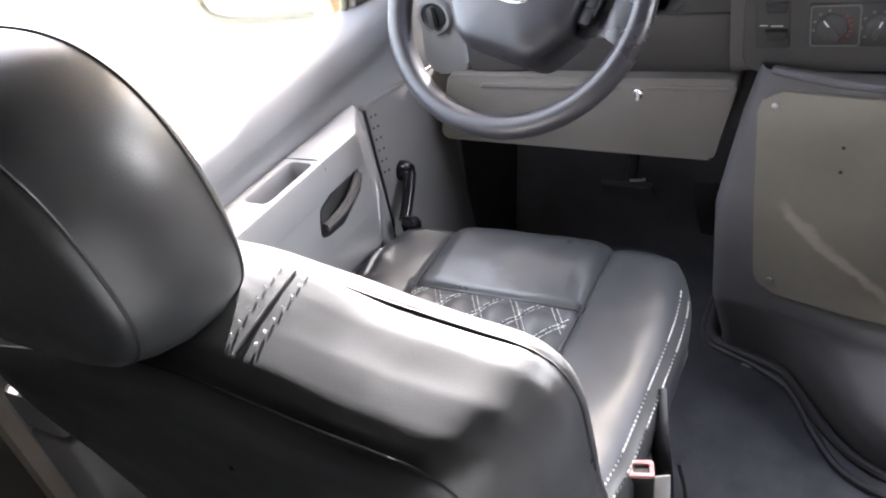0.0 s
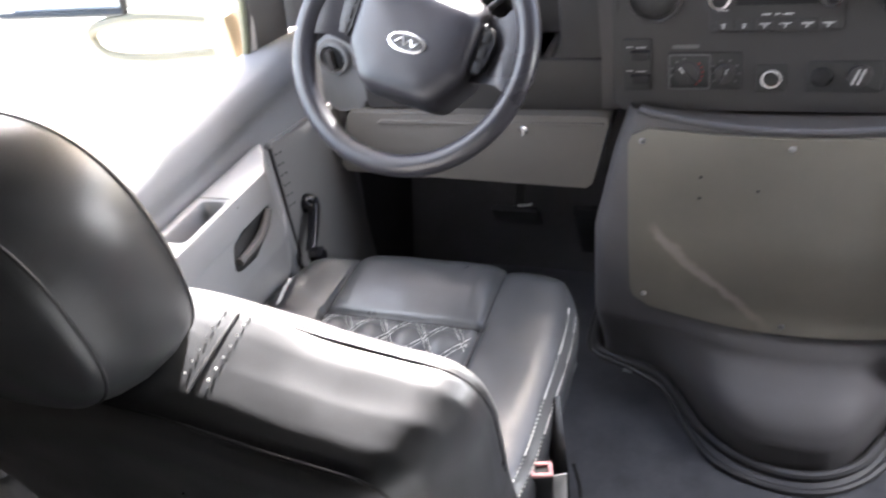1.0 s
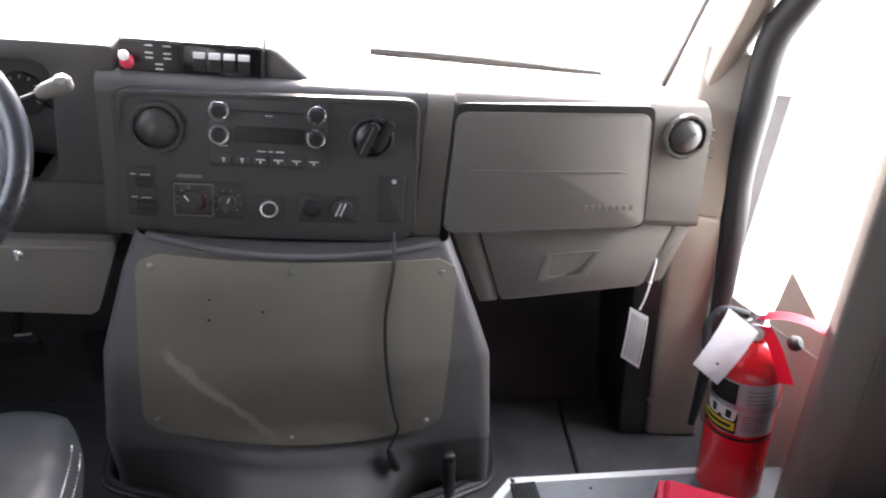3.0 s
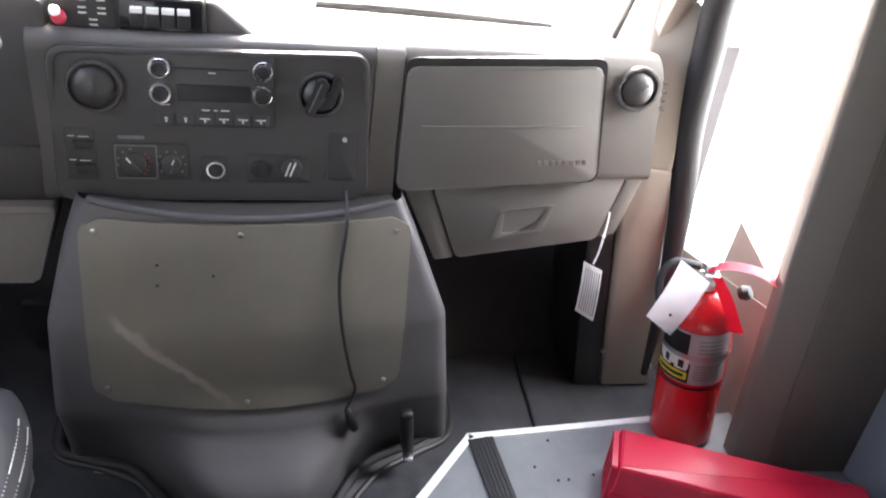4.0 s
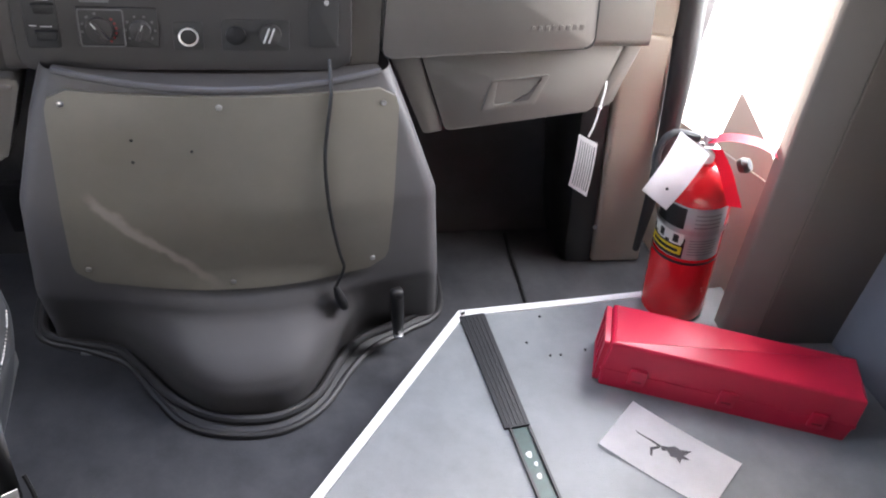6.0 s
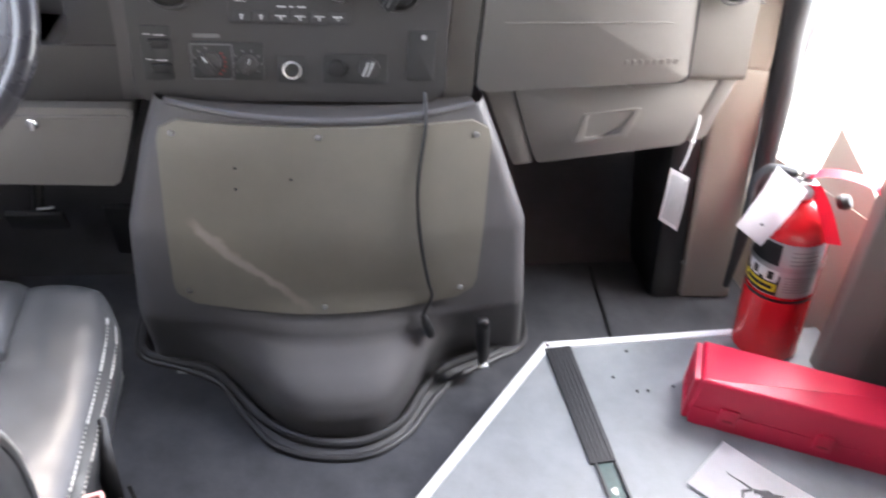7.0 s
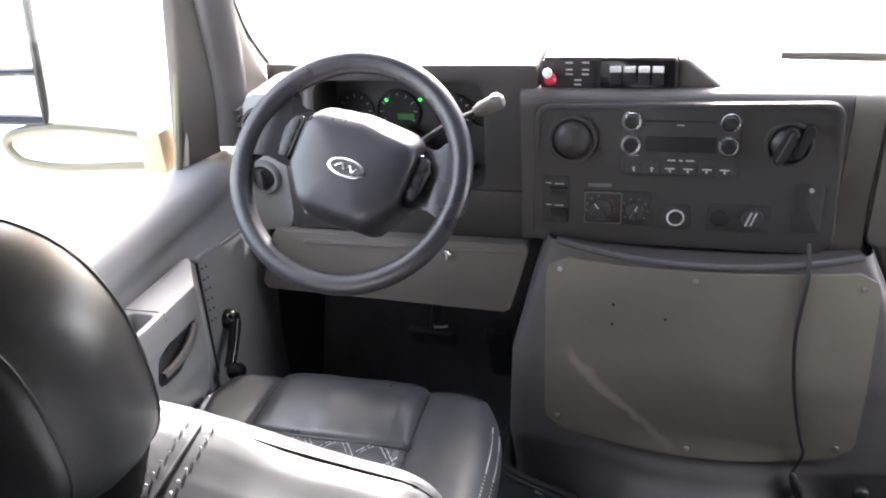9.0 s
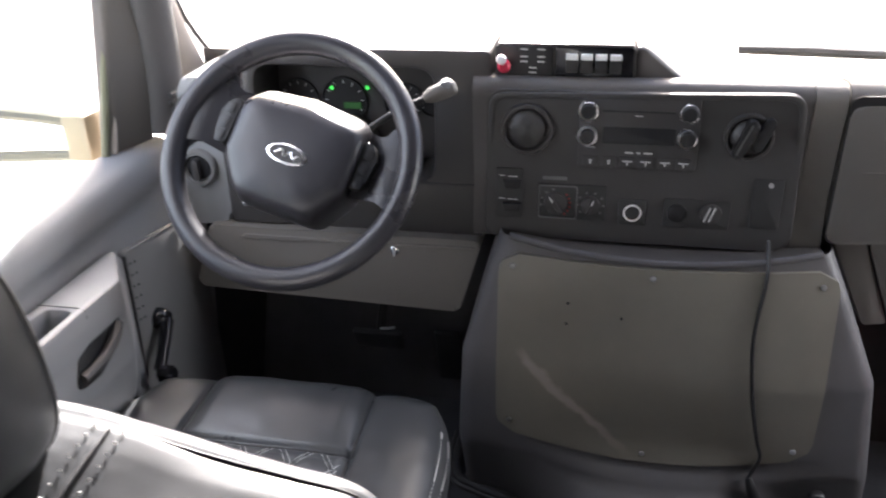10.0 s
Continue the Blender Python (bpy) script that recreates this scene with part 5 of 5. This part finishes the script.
part("screw", lathe([(0.006, 0), (0.005, 0.003), (0, 0.003)], facing(0.872, 0.108, 0.135), 10), STEEL, post)
part("dark_side", hull6([(0.835, 0.14, 0.0), (0.9065, 0.134, 0.0), (0.9065, 0.32, 0.0), (0.835, 0.32, 0.0),
                         (0.735, 0.07, 0.52), (0.795, 0.062, 0.52), (0.795, 0.30, 0.52), (0.735, 0.30, 0.52)], 0.01), BLACK, post, "black inner side cover")

# wall with the door glass, and the broad panel beside the door
setting("wall_right_front", hull6([(1.085, -0.25, 0.0), (1.13, -0.25, 0.0), (1.13, 0.40, 0.0), (1.085, 0.40, 0.0),
                                   (1.064, -0.25, 0.450), (1.13, -0.25, 0.450), (1.13, 0.40, 0.330), (1.064, 0.40, 0.330)]), TRIM, "beige wall below the entry window", "wall")
w3 = thing("window_3", "bright clear entry door window", "window", (1.1, -0.1, 0.55), kind="structure")
ep = part("pane", hull6([(1.095, -0.25, 0.450), (1.099, -0.25, 0.450), (1.099, 0.10, 0.385), (1.095, 0.10, 0.385),
                         (1.03, -0.25, 1.45), (1.034, -0.25, 1.45), (1.034, 0.05, 1.45), (1.03, 0.05, 1.45)]), PANE, w3)
ep.visible_shadow = False
part("corner_gusset", prism([(-0.20, 0.36), (-0.131, 0.478), (0.032, 0.536), (0.05, 0.36)], 1.068, 1.082, 0.002, "yz"), TRIM, w3, "beige corner gusset")
setting("wall_panel_entry", hull6([(1.068, -0.305, 0.0), (1.25, -0.325, 0.0), (1.25, -0.26, 0.0), (1.068, -0.235, 0.0),
                                   (0.955, -0.305, 1.75), (1.25, -0.325, 1.75), (1.25, -0.26, 1.75), (0.955, -0.235, 1.75)], 0.006, 3), SLAB, "taupe panel beside the entry door", "wall")
setting("trim_panel_edge", hull6([(1.016, -0.262, 0.0), (1.0695, -0.307, 0.0), (1.0695, -0.235, 0.0), (1.020, -0.225, 0.0),
                                  (0.888, -0.262, 1.75), (0.9565, -0.307, 1.75), (0.9565, -0.235, 1.75), (0.892, -0.225, 1.75)], 0.006, 3), SLAB, "slanting taupe edge of the entry panel", "trim")


material_print = material("grey print", (0.30, 0.30, 0.30), 0.8)
material_darkred = material("deep red plastic", (0.25, 0.006, 0.02), 0.5)

# fire extinguisher strapped to the wall
ext = thing("fire_extinguisher", "red fire extinguisher with silver label and white tag", "fire extinguisher", (0.945, -0.172, 0.141))
EX = Matrix.Translation((0.937, -0.169, 0.1415)) @ pose(0, 0, 0, -2, -6.5, 0) @ Matrix.Diagonal((1.04, 1.04, 0.93, 1))
part("cylinder", lathe([(0, 0.0), (0.058, 0.0), (0.0625, 0.006), (0.0625, 0.315), (0.060, 0.338), (0.052, 0.358), (0.038, 0.374), (0.022, 0.384), (0.020, 0.395), (0, 0.395)], EX, 48), REDPAINT, ext)
CAMWARD = math.degrees(math.atan2(-1.10, -0.93))


def wrap(a0, a1, z0, z1, r=0.0632, n=24):
    """A curved label on the cylinder; angles from the side that faces the aisle."""
    def f(u, v):
        a = radians(CAMWARD + a0 + (a1 - a0) * u)
        return EX @ Vector((r * math.cos(a), r * math.sin(a), z0 + (z1 - z0) * v))
    bm = sheet(f, n, 1)
    ret = bmesh.ops.solidify(bm, geom=bm.faces[:], thickness=0.0004)
    return bm


lab = part("label", wrap(-70, 75, 0.182, 0.312), SILVERLABEL, ext, "silver label with dark and yellow fields")
part("dark_field", wrap(-62, -2, 0.255, 0.308, 0.0637), BLACK, lab)
part("yellow_field", wrap(-66, 2, 0.192, 0.212, 0.0640), YELLOW, lab)
part("black_field", wrap(-68, 5, 0.184, 0.234, 0.0636), BLACK, lab)
for a in (-52, -22):
    part("picture_field", wrap(a, a + 22, 0.216, 0.232, 0.0641, 6), WHITE, lab)
part("picture_field", wrap(-60, 2, 0.222, 0.246, 0.0638), WHITE, lab)
for a in (-44, -16):
    part("pictogram", wrap(a, a + 10, 0.221, 0.240, 0.0643, 4), BLACK, lab)
for k in range(6):
    part("printed_line", wrap(12, 60, 0.196 + 0.007 * k, 0.1985 + 0.007 * k, 0.0638, 8), material_print, lab)
for k in range(4):
    part("printed_line", wrap(14, 58, 0.264 + 0.010 * k, 0.267 + 0.010 * k, 0.0638, 8), material_print, lab)
part("yellow_letters", wrap(-58, -4, 0.198, 0.206, 0.0644), BLACK, lab)
part("strap", wrap(-178, 178, 0.246, 0.258, 0.0650, 60), STEEL, ext, "steel holding strap")
part("band", wrap(-178, 178, 0.168, 0.175, 0.0640, 60), BLACK, ext, "black rubber band")
part("valve", join(lathe([(0.016, 0.390), (0.016, 0.402), (0.020, 0.404), (0.020, 0.416), (0.012, 0.420), (0.012, 0.445), (0, 0.446)], EX, 20),), STEEL, ext)
part("gauge", lathe([(0.018, 0), (0.018, 0.008), (0.015, 0.010), (0, 0.010)], EX @ pose(-0.012, -0.016, 0.412, 90, 0, -40), 20), STEEL, ext)
def strap3(points, across, thick):
    """A flat metal strip along points, across being its width."""
    pts = spline([Vector(p) for p in points], 6)
    bm = sheet(lambda u, v: EX @ (pts[round(u * (len(pts) - 1))] + Vector(across) * (v - 0.5)), len(pts) - 1, 2)
    bmesh.ops.solidify(bm, geom=bm.faces[:], thickness=thick)
    return bm


part("lever", strap3([(-0.004, -0.004, 0.436), (0.026, -0.028, 0.452), (0.066, -0.056, 0.449), (0.098, -0.080, 0.428)], (0.016, 0.019, 0.004), 0.004), RED, ext, "red squeeze lever")
part("handle", strap3([(-0.006, -0.030, 0.432), (0.010, -0.048, 0.395), (0.024, -0.062, 0.350), (0.034, -0.070, 0.318)], (0.0185, -0.0155, 0.004), 0.005), RED, ext, "red carrying handle")
part("hose", tube(spline([EX @ Vector(p) for p in ((-0.010, 0.02, 0.425), (-0.055, 0.03, 0.435), (-0.080, 0.03, 0.40), (-0.076, 0.026, 0.34), (-0.064, 0.03, 0.30))], 8), 0.0085, 10), RUBBER, ext, "black discharge hose")
part("knob", lathe([(0.013, 0), (0.016, 0.01), (0.012, 0.02), (0, 0.022)], EX @ pose(0.058, -0.02, 0.375, 60, 0, 50), 16), BLACK, ext)
def slip(u, v):
    r = -0.018 - 0.050 * u
    p = Vector((r * 0.77 - 0.034, -r * 0.64 - 0.042 - 0.012 * math.sin(u * 3), 0.452 - 0.150 * u + 0.014 * math.sin(u * 3.1)))
    side = Vector((0.040, -0.034, -0.034))
    return EX @ (p + side * (v - 0.5) * (1.05 - 0.1 * u))
tagm = sheet(slip, 16, 4)
bmesh.ops.solidify(tagm, geom=tagm.faces[:], thickness=0.0006)
part("inspection_tag", tagm, PAPER, ext, "white paper inspection tag")
part("tag_hole", lathe([(0.003, 0), (0.003, 0.0008), (0, 0.0008)], EX @ pose(-0.078, -0.022, 0.345, 70, 0, -40), 8), BLACK, ext)
part("safety_pin", tube([EX @ Vector((-0.03 + 0.008 * math.cos(k * 0.6), -0.02, 0.432 + 0.012 * math.sin(k * 0.6))) for k in range(11)], 0.0016, 6), STEEL, ext)

# red reflector kit box
kit = thing("reflector_box", "long red plastic warning triangle case on the floor", "case", (0.917, -0.413, 0.1415))
KB = Matrix.Translation((0.917, -0.413, 0.1415)) @ pose(0, 0, 0, 0, 0, -25)
kb_out = rpoly([(-0.232, -0.055), (0.232, -0.055), (0.232, 0.058), (-0.232, 0.058)], 0.006, 3)


def tapered(outline, z0, z1, s0, s1, bev):
    bm = bmesh.new()
    a = [bm.verts.new((x * s0, y * s0, z0)) for x, y in outline]
    b = [bm.verts.new((x * s1, y * s1, z1)) for x, y in outline]
    n = len(outline)
    bm.faces.new(a)
    t = bm.faces.new(b)
    for i in range(n):
        bm.faces.new((a[i], a[(i + 1) % n], b[(i + 1) % n], b[i]))
    bmesh.ops.bevel(bm, geom=list(t.edges), offset=bev, segments=3, profile=0.5, affect='EDGES')
    return bm


part("tray", move(tapered(kb_out, 0.0, 0.040, 0.985, 1.0, 0.001), KB), RED, kit)
part("lid", move(tapered(kb_out, 0.041, 0.108, 1.006, 0.985, 0.007), KB), RED, kit, "moulded red lid")
part("lid_rim", move(ring([(x * 1.012, y * 1.03) for x, y in kb_out], [(x * 0.99, y * 0.99) for x, y in kb_out], 0.036, 0.043, "xy"), KB), RED, kit)
for x in (-0.165, 0.0, 0.165):
    lt = part("latch", move(box(x - 0.016, x + 0.016, -0.0615, -0.055, 0.020, 0.058, 0.003), KB), RED, kit)
    part("latch_slot", move(box(x - 0.009, x + 0.009, -0.0622, -0.0605, 0.030, 0.034), KB), material_darkred, lt)
part("end_recess", move(box(-0.2345, -0.230, -0.036, 0.040, 0.016, 0.090, 0.004), KB), material_darkred, kit, "recessed end with ribs")
for y in (-0.026, 0.002, 0.030):
    part("end_rib", move(box(-0.239, -0.233, y - 0.004, y + 0.004, 0.012, 0.094, 0.002), KB), RED, kit)
part("end_frame", move(ring(rrect(0.002, 0.053, 0.104, 0.100, 0.006, 3), rrect(0.002, 0.053, 0.082, 0.080, 0.006, 3), -0.241, -0.231, "yz"), KB), RED, kit)
for y in (-0.03, 0.03):
    part("hinge", move(box(0.231, 0.238, y - 0.012, y + 0.012, 0.034, 0.052, 0.002), KB), RED, kit)

# card lying on the floor
card = thing("paper_card", "white card with a grey printed figure on the floor", "card", (0.77, -0.54, 0.1415))
CARDC = [(0.735, -0.419), (0.631, -0.502), (0.770, -0.657), (0.874, -0.579)]
def card_f(u, v):
    a, b, c, d = (Vector((x, y, 0)) for x, y in CARDC)
    p = (a * (1 - u) + b * u) * (1 - v) + (d * (1 - u) + c * u) * v
    p.z = 0.1418 + 0.004 * (2 * v - 1) ** 2 + 0.002 * u * (1 - v)
    return p
cm = sheet(card_f, 8, 12)
bmesh.ops.solidify(cm, geom=cm.faces[:], thickness=-0.0005)
part("sheet", cm, PAPER, card)
blob = bmesh.new()
for pts in ([(0.46, 0.40), (0.52, 0.44), (0.47, 0.47), (0.53, 0.52), (0.50, 0.56), (0.56, 0.61), (0.47, 0.60), (0.42, 0.66), (0.40, 0.60), (0.26, 0.63), (0.34, 0.55), (0.33, 0.50), (0.40, 0.46)],
            [(0.44, 0.165), (0.48, 0.20), (0.475, 0.30), (0.49, 0.40), (0.45, 0.41), (0.445, 0.31), (0.46, 0.21)],
            [(0.47, 0.395), (0.58, 0.345), (0.69, 0.38), (0.70, 0.40), (0.59, 0.375), (0.49, 0.415)]):
    blob.faces.new([blob.verts.new(Vector(card_f(u, v)) + Vector((0, 0, 0.0012))) for u, v in pts])
part("printed_shape", blob, INK, card, "plain grey printed shape", False)

# tag on a string under the dash
htag = thing("hanging_tag", "white printed paper tag hanging on a string", "tag", (0.725, -0.02, 0.35))
def tag_f(u, v):
    x = 0.699 + 0.046 * u + 0.006 * v
    return (x, -0.020 - 0.004 * math.sin(v * 3) - 0.004 * u * v, 0.474 - 0.024 * u - 0.122 * v - 0.004 * u * v)
tm = sheet(tag_f, 4, 8)
bmesh.ops.solidify(tm, geom=tm.faces[:], thickness=0.0006)
part("paper", tm, PAPER, htag)
for k in range(7):
    u0 = 0.12 + 0.12 * k
    part("printed_line", join(sheet(lambda u, v: tuple(Vector(tag_f(u0 + 0.05 * u, 0.08 + 0.84 * v)) - Vector((0, 0.0012, 0))), 1, 6)), material_print if k < 6 else INK, htag)
part("string", tube(spline([(0.720, -0.022, 0.468), (0.727, -0.020, 0.500), (0.737, -0.006, 0.556), (0.740, 0.004, 0.575)], 5), 0.0022, 6), WHITE, htag, "white string")
part("knot", lathe([(0, -0.004), (0.004, -0.002), (0.004, 0.002), (0, 0.004)], pose(0.732, -0.014, 0.528), 8), WHITE, htag)

# black cable down the engine cover and its plug
cable = thing("cable", "thin black cable with a plug hanging over the engine cover", "cable", (0.22, -0.15, 0.13))
def on_cover(x, z, off=0.012):
    return (x, cover_front(x, z) - off, z)
cp = [(0.205, -0.045, 0.640), (0.205, -0.072, 0.612)] + [on_cover(x, z) for x, z in ((0.204, 0.585), (0.196, 0.50), (0.200, 0.43), (0.212, 0.355), (0.228, 0.285), (0.238, 0.250), (0.231, 0.226), (0.223, 0.206))]
part("wire", tube(spline(cp, 8), 0.0034, 8), BLACK, cable)
part("plug", tube([on_cover(0.223, 0.208, 0.013), on_cover(0.228, 0.194, 0.015), on_cover(0.236, 0.172, 0.015), on_cover(0.242, 0.156, 0.014)], [0.005, 0.009, 0.011, 0.009], 10), BLACK, cable, "black plug")
clip = thing("rubber_latch", "black rubber hold-down latch of the engine cover", "latch", (0.37, -0.08, 0.0))
part("strap", tube([(0.347, -0.105, 0.172), (0.350, -0.109, 0.145), (0.356, -0.108, 0.100), (0.362, -0.104, 0.065), (0.364, -0.098, 0.045)], [0.014, 0.019, 0.017, 0.014, 0.012], 12, flat=0.7), BLACK, clip)
part("grip", box(0.334, 0.362, -0.119, -0.097, 0.150, 0.177, 0.009, 3), BLACK, clip)
part("hook", box(0.352, 0.372, -0.118, -0.098, 0.046, 0.052, 0.002), CHROME, clip, "bright metal hook")

# small floor things
bit = thing("metal_clip", "small bright metal clip on the floor", "clip", (-0.244, -0.045, 0.0))
part("clip", move(box(-0.020, 0.020, -0.004, 0.004, 0.0005, 0.004, 0.001), pose(-0.244, -0.047, 0, 0, 0, -6)), STEEL, bit)
seam = thing("floor_seam", "black raised mat seam on the cab floor", "floor seam", (0.70, 0.1, 0.0))
part("seam", tube(spline([(0.715, 0.26, 0.002), (0.705, 0.17, 0.002), (0.698, 0.08, 0.002), (0.690, 0.0, 0.002), (0.69, -0.11, 0.002)], 5), 0.005, 6), BLACK, seam)
bracket = thing("wall_bracket", "black moulded bracket on the side wall", "bracket", (1.23, -0.40, 0.46))
part("body", box(1.205, 1.238, -0.50, -0.375, 0.425, 0.470, 0.012, 3), BLACK, bracket)
part("nose", box(1.195, 1.230, -0.40, -0.365, 0.440, 0.490, 0.010, 3), BLACK, bracket)
random.seed(4)
for k in range(9):
    x, y = random.uniform(0.56, 0.90), random.uniform(-0.30, -0.17)
    sp = thing("grit", "small dark grit crumb on the grey floor", "grit", (x, y, 0.141), group="grit on the floor")
    part("crumb", lathe([(0.003, 0), (0.0025, 0.002), (0, 0.003)], pose(x, y, 0.141), 6), BLACK, sp)
